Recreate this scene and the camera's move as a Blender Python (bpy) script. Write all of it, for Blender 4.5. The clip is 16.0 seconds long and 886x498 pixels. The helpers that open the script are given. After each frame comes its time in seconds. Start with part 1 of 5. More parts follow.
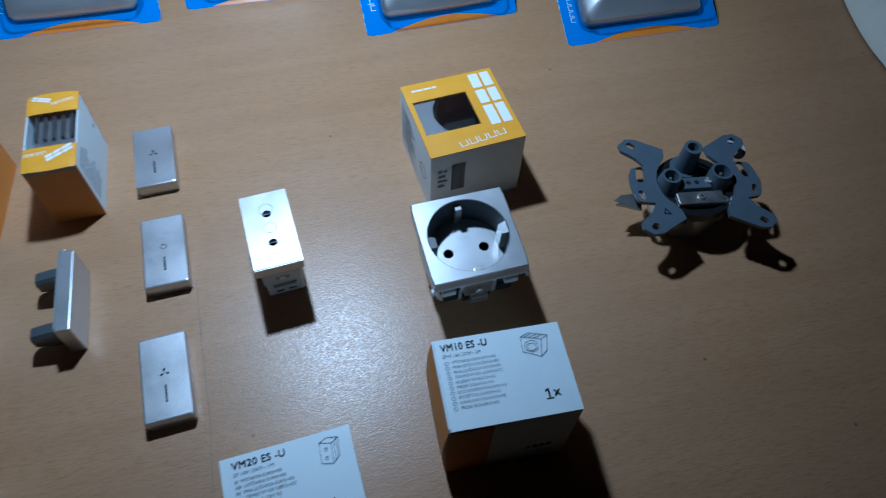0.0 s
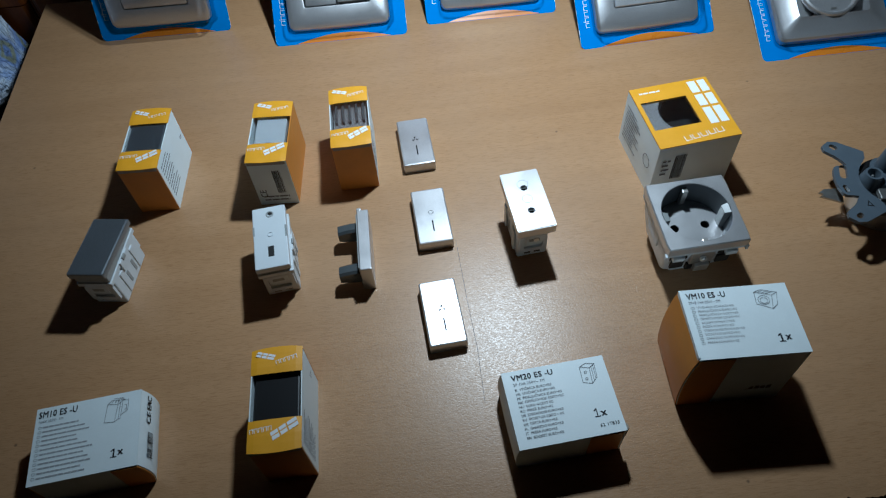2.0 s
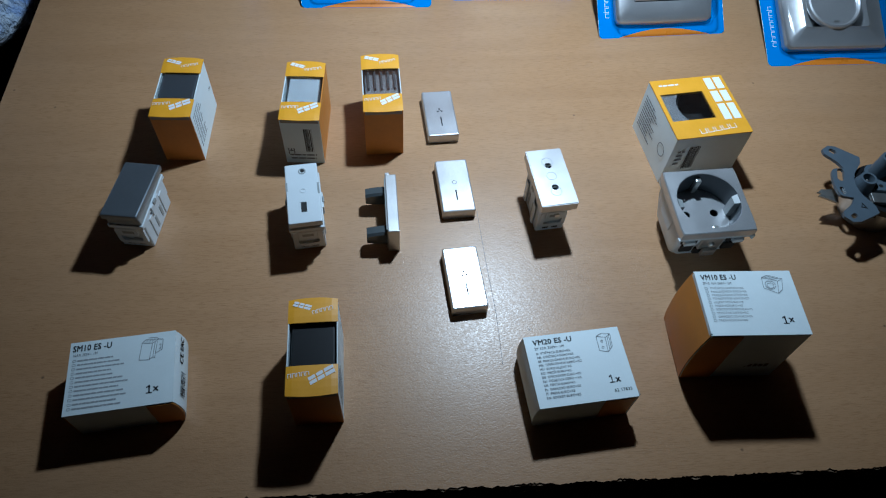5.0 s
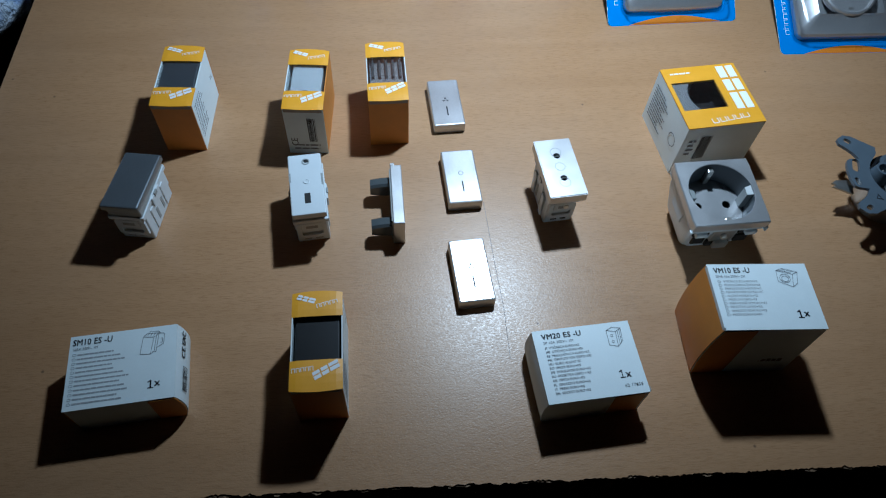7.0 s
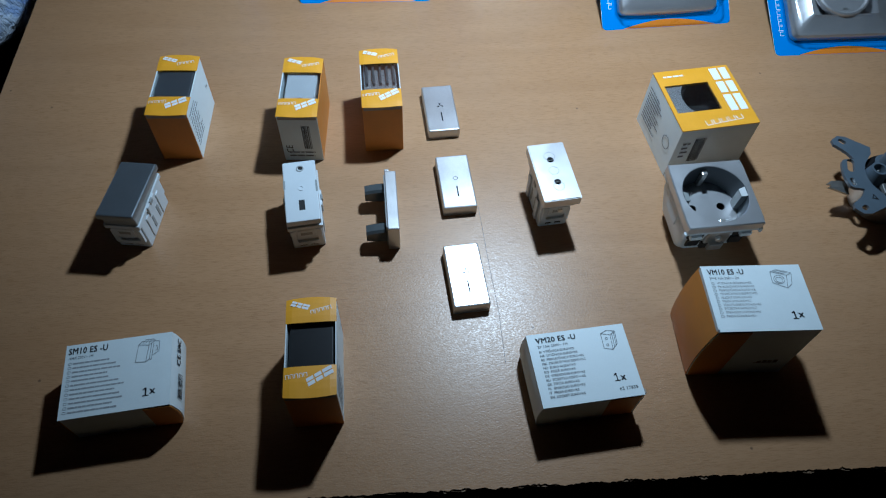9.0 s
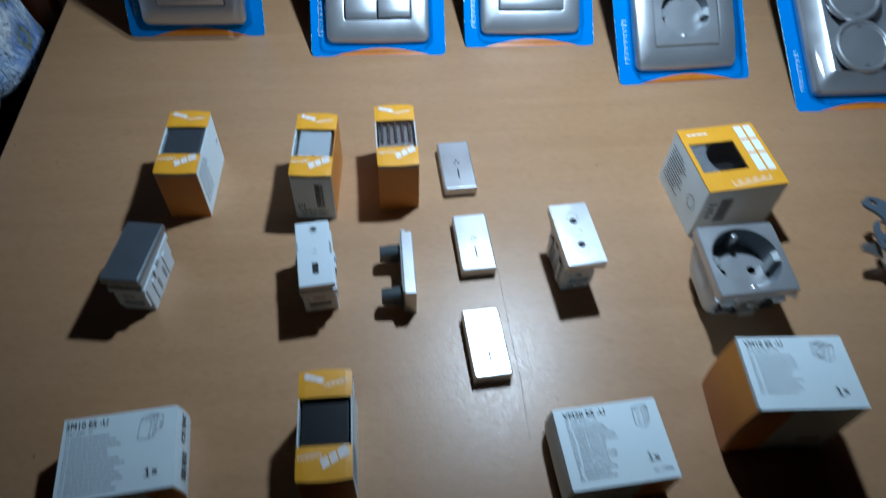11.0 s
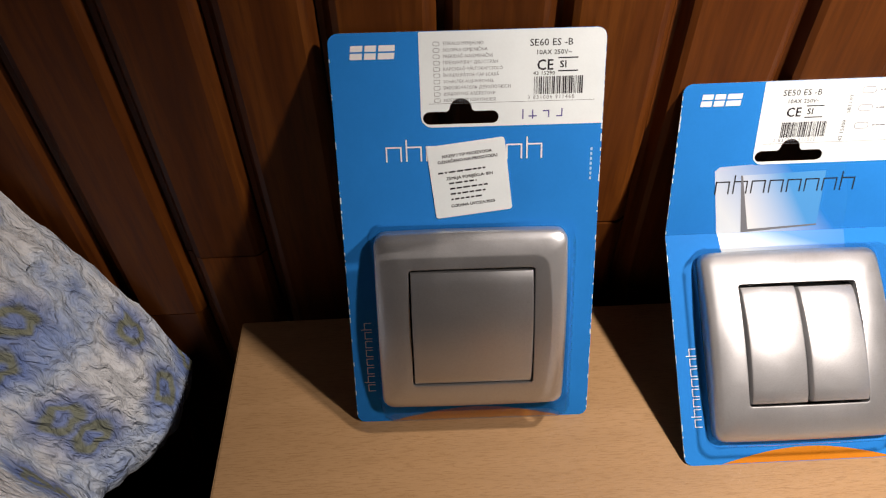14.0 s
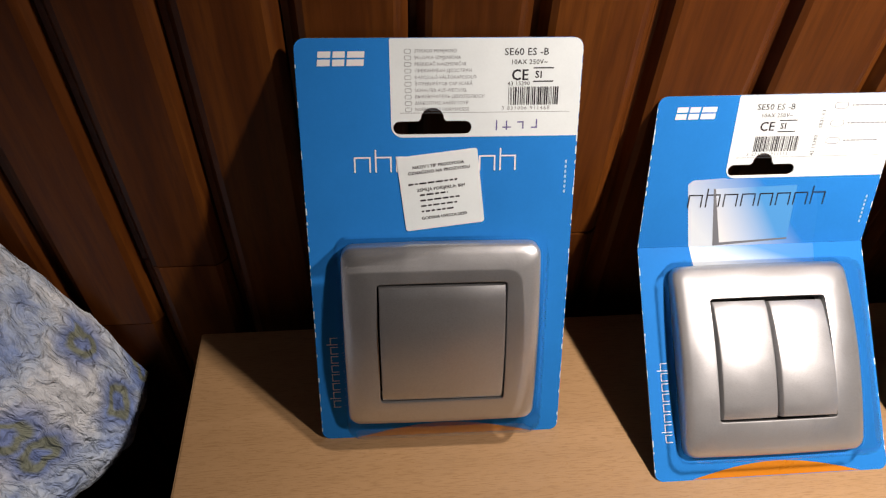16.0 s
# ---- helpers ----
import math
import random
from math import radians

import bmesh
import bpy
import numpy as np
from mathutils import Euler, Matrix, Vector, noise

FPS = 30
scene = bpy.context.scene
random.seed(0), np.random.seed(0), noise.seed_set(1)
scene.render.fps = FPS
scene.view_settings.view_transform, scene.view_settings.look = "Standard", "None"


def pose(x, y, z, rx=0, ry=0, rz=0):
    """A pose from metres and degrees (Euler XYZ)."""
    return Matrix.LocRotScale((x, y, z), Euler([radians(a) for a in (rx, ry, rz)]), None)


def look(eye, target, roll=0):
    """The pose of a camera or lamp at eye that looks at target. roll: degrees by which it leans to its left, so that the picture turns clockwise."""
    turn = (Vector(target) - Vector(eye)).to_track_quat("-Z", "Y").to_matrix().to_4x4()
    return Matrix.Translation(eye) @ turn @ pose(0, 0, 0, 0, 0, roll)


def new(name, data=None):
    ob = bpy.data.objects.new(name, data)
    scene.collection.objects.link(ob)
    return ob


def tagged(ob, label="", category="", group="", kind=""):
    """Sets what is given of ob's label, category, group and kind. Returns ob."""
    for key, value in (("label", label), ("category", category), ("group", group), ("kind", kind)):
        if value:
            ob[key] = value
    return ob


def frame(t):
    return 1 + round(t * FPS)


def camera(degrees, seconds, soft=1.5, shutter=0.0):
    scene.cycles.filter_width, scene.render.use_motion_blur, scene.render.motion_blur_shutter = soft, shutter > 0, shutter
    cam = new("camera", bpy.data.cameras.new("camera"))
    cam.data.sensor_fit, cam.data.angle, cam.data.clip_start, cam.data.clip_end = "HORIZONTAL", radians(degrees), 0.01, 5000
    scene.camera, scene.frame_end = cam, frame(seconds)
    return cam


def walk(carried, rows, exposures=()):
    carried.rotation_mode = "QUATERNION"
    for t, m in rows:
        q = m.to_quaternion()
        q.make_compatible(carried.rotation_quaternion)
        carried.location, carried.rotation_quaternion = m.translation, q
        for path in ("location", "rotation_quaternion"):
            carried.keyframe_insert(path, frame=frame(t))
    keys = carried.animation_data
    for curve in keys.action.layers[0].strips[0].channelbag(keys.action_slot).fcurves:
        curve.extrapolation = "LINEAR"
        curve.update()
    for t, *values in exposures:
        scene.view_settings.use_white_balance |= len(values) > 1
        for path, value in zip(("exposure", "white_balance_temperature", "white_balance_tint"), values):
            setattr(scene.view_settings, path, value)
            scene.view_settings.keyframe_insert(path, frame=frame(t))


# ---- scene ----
cam = camera(65.1, 16.0, 1.2, 0.35)
PATH = [
    (0, (0.0779, 0.0546, 1.0726), (0.3660, 1.1233, -0.5931), 2.73),
    (0.2, (0.0643, 0.0421, 1.0808), (0.3247, 1.1423, -0.5689), 2.32),
    (0.5, (0.0478, 0.0258, 1.0902), (0.1909, 1.1613, -0.5500), -1.66),
    (1, (0.0171, 0.0086, 1.1000), (0.1037, 1.2031, -0.5017), -2.65),
    (1.5, (-0.0078, -0.0048, 1.1026), (0.0292, 1.1970, -0.4956), -2.64),
    (2, (-0.0175, 0.0001, 1.1183), (0.0184, 1.1639, -0.5078), -4.81),
    (2.5, (-0.0267, -0.0076, 1.1204), (0.0523, 1.1273, -0.5245), -0.88),
    (3, (-0.0437, -0.0113, 1.1217), (0.0493, 1.0929, -0.5433), 0.85),
    (3.5, (-0.0553, -0.0162, 1.1298), (0.0686, 1.0947, -0.5287), 2.60),
    (6, (-0.0626, -0.0109, 1.1258), (0.0984, 1.0873, -0.5380), 4.90),
    (6.5, (-0.0621, -0.0097, 1.1230), (0.0977, 1.0780, -0.5477), 4.87),
    (7, (-0.0635, -0.0083, 1.1222), (0.0859, 1.0775, -0.5507), 4.43),
    (7.5, (-0.0633, -0.0054, 1.1223), (0.0873, 1.0786, -0.5517), 4.43),
    (8, (-0.0607, -0.0063, 1.1234), (0.0832, 1.0874, -0.5449), 3.75),
    (10.5, (-0.0561, -0.0130, 1.1213), (0.0773, 1.0962, -0.5375), 2.88),
    (11, (-0.0669, 0.0144, 1.1159), (0.0755, 1.2066, -0.4836), 3.16),
    (11.1, (-0.0754, 0.0332, 1.1108), (0.0455, 1.2665, -0.4591), 2.50),
    (11.3, (-0.0974, 0.0827, 1.1137), (-0.0214, 1.3757, -0.4102), 1.26),
    (11.4, (-0.1121, 0.1096, 1.1187), (-0.0492, 1.4206, -0.3904), 0.89),
    (11.5, (-0.1163, 0.1252, 1.1126), (-0.1049, 1.4828, -0.3560), -0.68),
    (11.6, (-0.1253, 0.1378, 1.1095), (-0.1465, 1.5234, -0.3326), -1.67),
    (12, (-0.1643, 0.2023, 1.0988), (-0.2284, 1.6101, -0.3203), -2.16),
    (12.5, (-0.2110, 0.2790, 1.0805), (-0.2410, 1.7118, -0.3147), -1.57),
    (13, (-0.2380, 0.3181, 1.0512), (-0.2028, 1.7314, -0.3635), 1.13),
    (13.5, (-0.2456, 0.3434, 1.0356), (-0.1645, 1.7307, -0.4027), 1.23),
    (14, (-0.2415, 0.3480, 1.0498), (-0.1918, 1.7282, -0.3968), -1.08),
    (14.5, (-0.2396, 0.3499, 1.0509), (-0.1664, 1.7355, -0.3895), -0.63),
    (15, (-0.2398, 0.3595, 1.0480), (-0.1264, 1.7257, -0.4083), 0.90),
    (15.5, (-0.2412, 0.3556, 1.0435), (-0.1301, 1.7374, -0.3981), 0.93),
    (16, (-0.2436, 0.3607, 1.0485), (-0.0893, 1.7216, -0.4089), 2.53),
]
EXPOSURES = [(0, -0.32, 4420, 1), (0.5, -0.28, 5000, 0), (1.0, -0.16, 5150, -1), (1.5, -0.12, 5450, 0), (3.0, 0.02, 5050, 0), (8.0, 0.03, 4980, 0), (11.0, 0.0, 4900, 0), (11.5, -0.2, 4850, -2), (12.0, -0.3, 4750, -3), (12.5, 0.0, 4850, -2), (13.0, 0.28, 5800, 4), (14.0, 0.5, 8000, 21), (16.0, 0.5, 8000, 21)]
walk(cam, [(t, look(eye, aim, roll)) for t, eye, aim, roll in PATH], EXPOSURES)

# ---- light ----
world = bpy.data.worlds.new("room_air")
scene.world = world
world.use_nodes = True
world.node_tree.nodes["Background"].inputs[0].default_value = (0.55, 0.7, 1.0, 1)
world.node_tree.nodes["Background"].inputs[1].default_value = 0.0002
lamp_data = bpy.data.lights.new("desk_bulb", "SPOT")
lamp_data.energy = 9.2
lamp_data.spot_size, lamp_data.spot_blend = radians(148), 1.0
lamp_data.color = (0.93, 0.97, 1.0)
lamp_data.shadow_soft_size = 0.014
desk_bulb = new("desk_bulb", lamp_data)
desk_bulb.matrix_world = look((0.058, 0.416, 1.170), (0.045, 0.49, 0.75))

TOP = 0.75
WALL_Y = 0.600


# ---- materials ----
def material(name, colour, rough=0.5, metal=0.0, **extra):
    m = bpy.data.materials.new(name)
    m.use_nodes = True
    n = m.node_tree.nodes["Principled BSDF"]
    n.inputs["Base Color"].default_value = (*colour, 1)
    n.inputs["Roughness"].default_value = rough
    n.inputs["Metallic"].default_value = metal
    for key, value in extra.items():
        n.inputs[key.replace("_", " ")].default_value = value
    return m


def node(m, kind, **inputs):
    n = m.node_tree.nodes.new(kind)
    for key, value in inputs.items():
        n.inputs[key.replace("_", " ")].default_value = value
    return n


def link(m, a, b):
    m.node_tree.links.new(a, b)


def coords(m, scale=(1, 1, 1), rot=(0, 0, 0), space="Object"):
    tc = node(m, "ShaderNodeTexCoord")
    mp = node(m, "ShaderNodeMapping", Scale=scale, Rotation=rot)
    link(m, tc.outputs[space], mp.inputs[0])
    return mp.outputs[0]


def ramp(m, fac, stops):
    r = node(m, "ShaderNodeValToRGB")
    while len(r.color_ramp.elements) < len(stops):
        r.color_ramp.elements.new(0.5)
    for e, (p, c) in zip(r.color_ramp.elements, stops):
        e.position, e.color = p, (*c, 1)
    link(m, fac, r.inputs[0])
    return r.outputs[0]


def noise_tex(m, vec, scale, detail=4, rough=0.6, distort=0.0):
    n = node(m, "ShaderNodeTexNoise", Scale=scale, Detail=detail, Roughness=rough, Distortion=distort)
    link(m, vec, n.inputs["Vector"])
    return n.outputs[0]


def mix(m, fac, a, b, mode="MIX"):
    n = node(m, "ShaderNodeMix")
    n.data_type, n.blend_type = "RGBA", mode
    for value, slot in ((fac, n.inputs[0]), (a, n.inputs[6]), (b, n.inputs[7])):
        if isinstance(value, (int, float)):
            slot.default_value = value
        elif isinstance(value, tuple):
            slot.default_value = (*value, 1)
        else:
            link(m, value, slot)
    return n.outputs[2]


def bump(m, height, strength, distance):
    b = node(m, "ShaderNodeBump", Strength=strength, Distance=distance)
    link(m, height, b.inputs["Height"])
    link(m, b.outputs[0], m.node_tree.nodes["Principled BSDF"].inputs["Normal"])


def shade(m, slot, out):
    link(m, out, m.node_tree.nodes["Principled BSDF"].inputs[slot])


def worn(m, colour, vary=0.12, scale=60, relief=0.00008, rough=0.5, spread=0.12):
    """Small blotches of colour and gloss, and a fine relief."""
    v = coords(m)
    a = noise_tex(m, v, scale)
    b = noise_tex(m, v, scale * 14, 3)
    low = tuple(c * (1 - vary) for c in colour)
    high = tuple(min(1, c * (1 + vary)) for c in colour)
    shade(m, "Base Color", mix(m, 0.35, ramp(m, a, [(0.3, low), (0.7, high)]), ramp(m, b, [(0.3, low), (0.7, high)])))
    shade(m, "Roughness", ramp(m, a, [(0.3, (rough - spread,) * 3), (0.7, (rough + spread,) * 3)]))
    bump(m, b, 0.5, relief)
    return m


def beech():
    m = material("beech_laminate", (0.5, 0.3, 0.17), 0.4)
    v = coords(m, (1.2, 14, 1))
    wide = noise_tex(m, v, 5, 5, 0.6, 0.4)
    fleck = noise_tex(m, coords(m, (52, 640, 1)), 3.0, 3, 0.65)
    stain = noise_tex(m, coords(m), 9, 3)
    base = ramp(m, wide, [(0.25, (0.375, 0.215, 0.103)), (0.55, (0.415, 0.243, 0.120)), (0.8, (0.445, 0.264, 0.133))])
    grain = mix(m, ramp(m, fleck, [(0.36, (0.72, 0.72, 0.72)), (0.5, (0, 0, 0))]), base, (0.30, 0.165, 0.074))
    shade(m, "Base Color", mix(m, ramp(m, stain, [(0.45, (0, 0, 0)), (0.8, (0.35, 0.35, 0.35))]), grain, (0.37, 0.245, 0.15)))
    specks = node(m, "ShaderNodeTexVoronoi", Scale=6.5)
    specks.voronoi_dimensions = "2D"
    link(m, coords(m), specks.inputs["Vector"])
    spotted = mix(m, ramp(m, specks.outputs["Distance"], [(0.0025, (0.8, 0.8, 0.8)), (0.006, (0, 0, 0))]), m.node_tree.nodes["Principled BSDF"].inputs["Base Color"].links[0].from_socket, (0.06, 0.04, 0.03))
    shade(m, "Base Color", spotted)
    pores = noise_tex(m, coords(m, (330, 620, 1)), 2.2, 2)
    shade(m, "Roughness", ramp(m, pores, [(0.3, (0.27, 0.27, 0.27)), (0.7, (0.43, 0.43, 0.43))]))
    bump(m, pores, 0.55, 0.00015)
    return m


def chipboard():
    m = material("torn_chipboard", (0.3, 0.19, 0.1), 0.9)
    c = noise_tex(m, coords(m), 380, 5, 0.7)
    shade(m, "Base Color", ramp(m, c, [(0.3, (0.05, 0.03, 0.02)), (0.5, (0.25, 0.16, 0.09)), (0.72, (0.55, 0.42, 0.28))]))
    bump(m, c, 0.9, 0.002)
    return m


def plank_wood():
    m = material("varnished_pine", (0.16, 0.05, 0.012), 0.45, 0.0, Specular_IOR_Level=0.22)
    info = node(m, "ShaderNodeObjectInfo")
    tc = node(m, "ShaderNodeTexCoord")
    shift = node(m, "ShaderNodeVectorMath")
    shift.operation = "MULTIPLY_ADD"
    link(m, info.outputs["Random"], shift.inputs[0])
    shift.inputs[1].default_value = (3, 5, 7)
    link(m, tc.outputs["Object"], shift.inputs[2])
    mp = node(m, "ShaderNodeMapping", Scale=(28, 28, 2.2))
    link(m, shift.outputs[0], mp.inputs[0])
    g = noise_tex(m, mp.outputs[0], 1.6, 6, 0.62, 0.8)
    fine = noise_tex(m, mp.outputs[0], 12, 3)
    col = ramp(m, g, [(0.28, (0.062, 0.0155, 0.0026)), (0.5, (0.112, 0.0305, 0.0048)), (0.75, (0.180, 0.056, 0.009))])
    col = mix(m, ramp(m, fine, [(0.35, (0.5, 0.5, 0.5)), (0.55, (0, 0, 0))]), col, (0.055, 0.014, 0.004))
    tint = ramp(m, info.outputs["Random"], [(0, (0.8, 0.78, 0.75)), (1, (1.15, 1.1, 1.05))])
    col = mix(m, 1.0, col, tint, "MULTIPLY")
    knots = node(m, "ShaderNodeTexVoronoi", Scale=4.5)
    mk = node(m, "ShaderNodeMapping", Scale=(1.6, 1.0, 0.8))
    link(m, shift.outputs[0], mk.inputs[0])
    link(m, mk.outputs[0], knots.inputs["Vector"])
    col = mix(m, ramp(m, knots.outputs["Distance"], [(0.035, (0.9, 0.9, 0.9)), (0.075, (0, 0, 0))]), col, (0.02, 0.007, 0.004))
    shade(m, "Base Color", col)
    shade(m, "Roughness", ramp(m, fine, [(0.3, (0.36, 0.36, 0.36)), (0.7, (0.52, 0.52, 0.52))]))
    bump(m, fine, 0.25, 0.0004)
    return m


def quilt_cloth():
    m = material("seersucker_cotton", (0.4, 0.5, 0.75), 0.95)
    v = coords(m, (1, 1, 1), (0, 0, 0), "UV")
    wash = noise_tex(m, v, 22, 4, 0.6)
    base = ramp(m, wash, [(0.33, (0.34, 0.48, 0.84)), (0.44, (0.64, 0.75, 0.92)), (0.56, (0.88, 0.91, 0.95))])
    warp = node(m, "ShaderNodeTexNoise", Scale=60.0, Detail=2.0)
    link(m, v, warp.inputs["Vector"])
    add = node(m, "ShaderNodeVectorMath")
    add.operation = "MULTIPLY_ADD"
    link(m, warp.outputs["Color"], add.inputs[0])
    add.inputs[1].default_value = (0.012, 0.012, 0.012)
    link(m, v, add.inputs[2])
    cells = node(m, "ShaderNodeTexVoronoi", Scale=18.0, Randomness=0.95)
    cells.voronoi_dimensions = "2D"
    link(m, add.outputs[0], cells.inputs["Vector"])
    d = cells.outputs["Distance"]
    halo = ramp(m, d, [(0.19, (0.85, 0.85, 0.85)), (0.36, (0, 0, 0))])
    ring = ramp(m, d, [(0.06, (0, 0, 0)), (0.10, (0.8, 0.8, 0.8)), (0.15, (0.8, 0.8, 0.8)), (0.20, (0, 0, 0))])
    col = mix(m, halo, base, (0.15, 0.25, 0.60))
    shade(m, "Base Color", mix(m, ring, col, (0.30, 0.31, 0.14)))
    w = noise_tex(m, coords(m, (1.0, 2.0, 1), (0, 0, 0), "UV"), 72, 4, 0.55, 1.2)
    bump(m, w, 1.0, 0.0095)
    return m


def cream_cloth():
    return worn(material("cream_cotton", (0.62, 0.6, 0.5), 0.9), (0.62, 0.6, 0.5), 0.07, 30, 0.0004, 0.9, 0.05)


def aluminium(name, tone, rough, tint=(1.0, 1.0, 1.01)):
    hue = lambda k: tuple(tone * k * c for c in tint)
    m = material(name, hue(1.0), rough, 0.74)
    v = coords(m)
    spark = noise_tex(m, v, 2600, 2)
    soft = noise_tex(m, v, 40, 3)
    shade(m, "Base Color", mix(m, 0.5, ramp(m, spark, [(0.35, hue(0.76)), (0.65, hue(1.22))]), ramp(m, soft, [(0.3, hue(0.95)), (0.7, hue(1.05))])))
    shade(m, "Roughness", ramp(m, soft, [(0.3, (rough - 0.04,) * 3), (0.7, (rough + 0.05,) * 3)]))
    bump(m, spark, 0.35, 0.00003)
    return m


def clear_film(name, rough, ior):
    m = bpy.data.materials.new(name)
    m.use_nodes = True
    t = m.node_tree
    t.nodes.clear()
    out = t.nodes.new("ShaderNodeOutputMaterial")
    mx = t.nodes.new("ShaderNodeMixShader")
    see = t.nodes.new("ShaderNodeBsdfTransparent")
    see.inputs[0].default_value = (0.985, 0.99, 0.995, 1)
    gl = t.nodes.new("ShaderNodeBsdfGlossy")
    gl.inputs["Roughness"].default_value = rough
    fr = t.nodes.new("ShaderNodeFresnel")
    fr.inputs[0].default_value = ior
    part_gloss = t.nodes.new("ShaderNodeMath")
    part_gloss.operation = "MULTIPLY"
    part_gloss.inputs[1].default_value = 0.5
    t.links.new(fr.outputs[0], part_gloss.inputs[0])
    t.links.new(part_gloss.outputs[0], mx.inputs[0])
    t.links.new(see.outputs[0], mx.inputs[1])
    t.links.new(gl.outputs[0], mx.inputs[2])
    t.links.new(mx.outputs[0], out.inputs[0])
    return m


BEECH, CHIP, PINE, QUILT, CREAM = beech(), chipboard(), plank_wood(), quilt_cloth(), cream_cloth()
YELLOW = worn(material("yellow_print", (0.74, 0.355, 0.014), 0.42), (0.74, 0.355, 0.014), 0.06, 90, 0.00005, 0.42, 0.06)
ORANGE = worn(material("orange_print", (0.60, 0.235, 0.03), 0.5), (0.60, 0.235, 0.03), 0.09, 90, 0.00006, 0.5, 0.06)
PAPER = worn(material("white_carton", (0.75, 0.83, 0.85), 0.5), (0.75, 0.83, 0.85), 0.04, 70, 0.00006, 0.5, 0.08)
GREYBOARD = worn(material("grey_board", (0.35, 0.31, 0.26), 0.9), (0.35, 0.31, 0.26), 0.1, 90, 0.0001, 0.9, 0.05)
BLUE = worn(material("blue_print", (0.0, 0.205, 0.62), 0.55, 0.0, Specular_IOR_Level=0.03), (0.0, 0.205, 0.62), 0.05, 50, 0.00004, 0.55, 0.05)
SKYBLUE = worn(material("pale_blue_print", (0.30, 0.55, 0.80), 0.3), (0.30, 0.55, 0.80), 0.12, 40, 0.00004, 0.3, 0.05)


def faded(name, a, b):
    """A print that fades from one colour into another across its width."""
    m = material(name, a, 0.34, 0.0, Specular_IOR_Level=0.22)
    tc = node(m, "ShaderNodeTexCoord")
    sep = node(m, "ShaderNodeSeparateXYZ")
    link(m, tc.outputs["Generated"], sep.inputs[0])
    up = node(m, "ShaderNodeMath")
    up.operation = "MULTIPLY_ADD"
    link(m, sep.outputs[2], up.inputs[0])
    up.inputs[1].default_value = 0.45
    link(m, sep.outputs[0], up.inputs[2])
    shade(m, "Base Color", ramp(m, up.outputs[0], [(0.25, a), (0.95, b)]))
    return m


FADE = faded("fading_picture_print", (0.66, 0.74, 0.80), (0.0, 0.205, 0.62))
FADEWHITE = faded("fading_white_print", (0.74, 0.77, 0.79), (0.05, 0.30, 0.66))
CARDORANGE = worn(material("card_orange_print", (0.62, 0.20, 0.015), 0.3), (0.62, 0.20, 0.015), 0.06, 50, 0.00004, 0.3, 0.05)
INK = material("black_ink", (0.02, 0.02, 0.025), 0.75, 0.0, Specular_IOR_Level=0.1)
GREYINK = material("grey_ink", (0.17, 0.18, 0.20), 0.75, 0.0, Specular_IOR_Level=0.1)
PALEINK = material("pale_grey_ink", (0.33, 0.35, 0.37), 0.75, 0.0, Specular_IOR_Level=0.1)
PENINK = material("violet_pen_ink", (0.10, 0.08, 0.28), 0.5)
WHITEINK = material("white_ink", (0.82, 0.83, 0.84), 0.4)
ALU = aluminium("silver_paint", 0.56, 0.35)
# Pewter of the loose switch; also silver darkened as shade inside a carton.
ALUDARK = aluminium("pewter_and_shaded_silver", 0.27, 0.34, (0.88, 1.0, 1.12))
IVORY = worn(material("white_plastic", (0.62, 0.67, 0.70), 0.38), (0.62, 0.67, 0.70), 0.04, 80, 0.00003, 0.38, 0.06)
GREYPLASTIC = worn(material("grey_plastic", (0.28, 0.30, 0.30), 0.4), (0.28, 0.30, 0.30), 0.06, 90, 0.00004, 0.4, 0.06)
SLATE = worn(material("slate_plastic", (0.085, 0.108, 0.132), 0.42), (0.085, 0.108, 0.132), 0.08, 120, 0.00005, 0.42, 0.06)
DARKGLOSS = worn(material("dark_grey_plastic", (0.075, 0.085, 0.09), 0.2), (0.075, 0.085, 0.09), 0.08, 120, 0.00005, 0.2, 0.06)
# Darker than the silver face: part of the well's shade is in this colour.
WELL = worn(material("shaded_well_silver", (0.12, 0.135, 0.15), 0.36, 0.3), (0.12, 0.135, 0.15), 0.06, 120, 0.00004, 0.36, 0.05)
BLACK = material("black_plastic", (0.012, 0.012, 0.013), 0.35)
# Black put on holes, gaps and wells for the shade inside them.
HOLE = material("hole_shade_black", (0.006, 0.006, 0.006), 0.7)
STEEL = material("bright_steel", (0.78, 0.77, 0.74), 0.3, 0.85)
TIN = worn(material("galvanised_tin", (0.55, 0.55, 0.53), 0.35, 0.9), (0.55, 0.55, 0.53), 0.12, 120, 0.00005, 0.35, 0.08)
BLISTER = clear_film("blister_plastic", 0.08, 1.28)
WINDOW = clear_film("window_film", 0.12, 1.5)
DARKCLOTH = worn(material("black_cloth", (0.012, 0.012, 0.014), 0.95), (0.012, 0.012, 0.014), 0.2, 60, 0.0004, 0.95, 0.03)
PLASTER = worn(material("tan_plaster", (0.2, 0.15, 0.11), 0.9), (0.2, 0.15, 0.11), 0.05, 6, 0.0005, 0.9, 0.04)
FLOORWOOD = worn(material("brown_floor", (0.12, 0.07, 0.04), 0.5), (0.12, 0.07, 0.04), 0.2, 8, 0.0003, 0.5, 0.08)


# ---- mesh helpers (local units are millimetres, unless a scale is given) ----
MM = 0.001
PRINTS = ("brand_mark", "range_mark", "small_print", "bar_code", "bar_code_digits", "blurred_print", "pen_marks", "line_drawing", "language_codes", "mark_field")


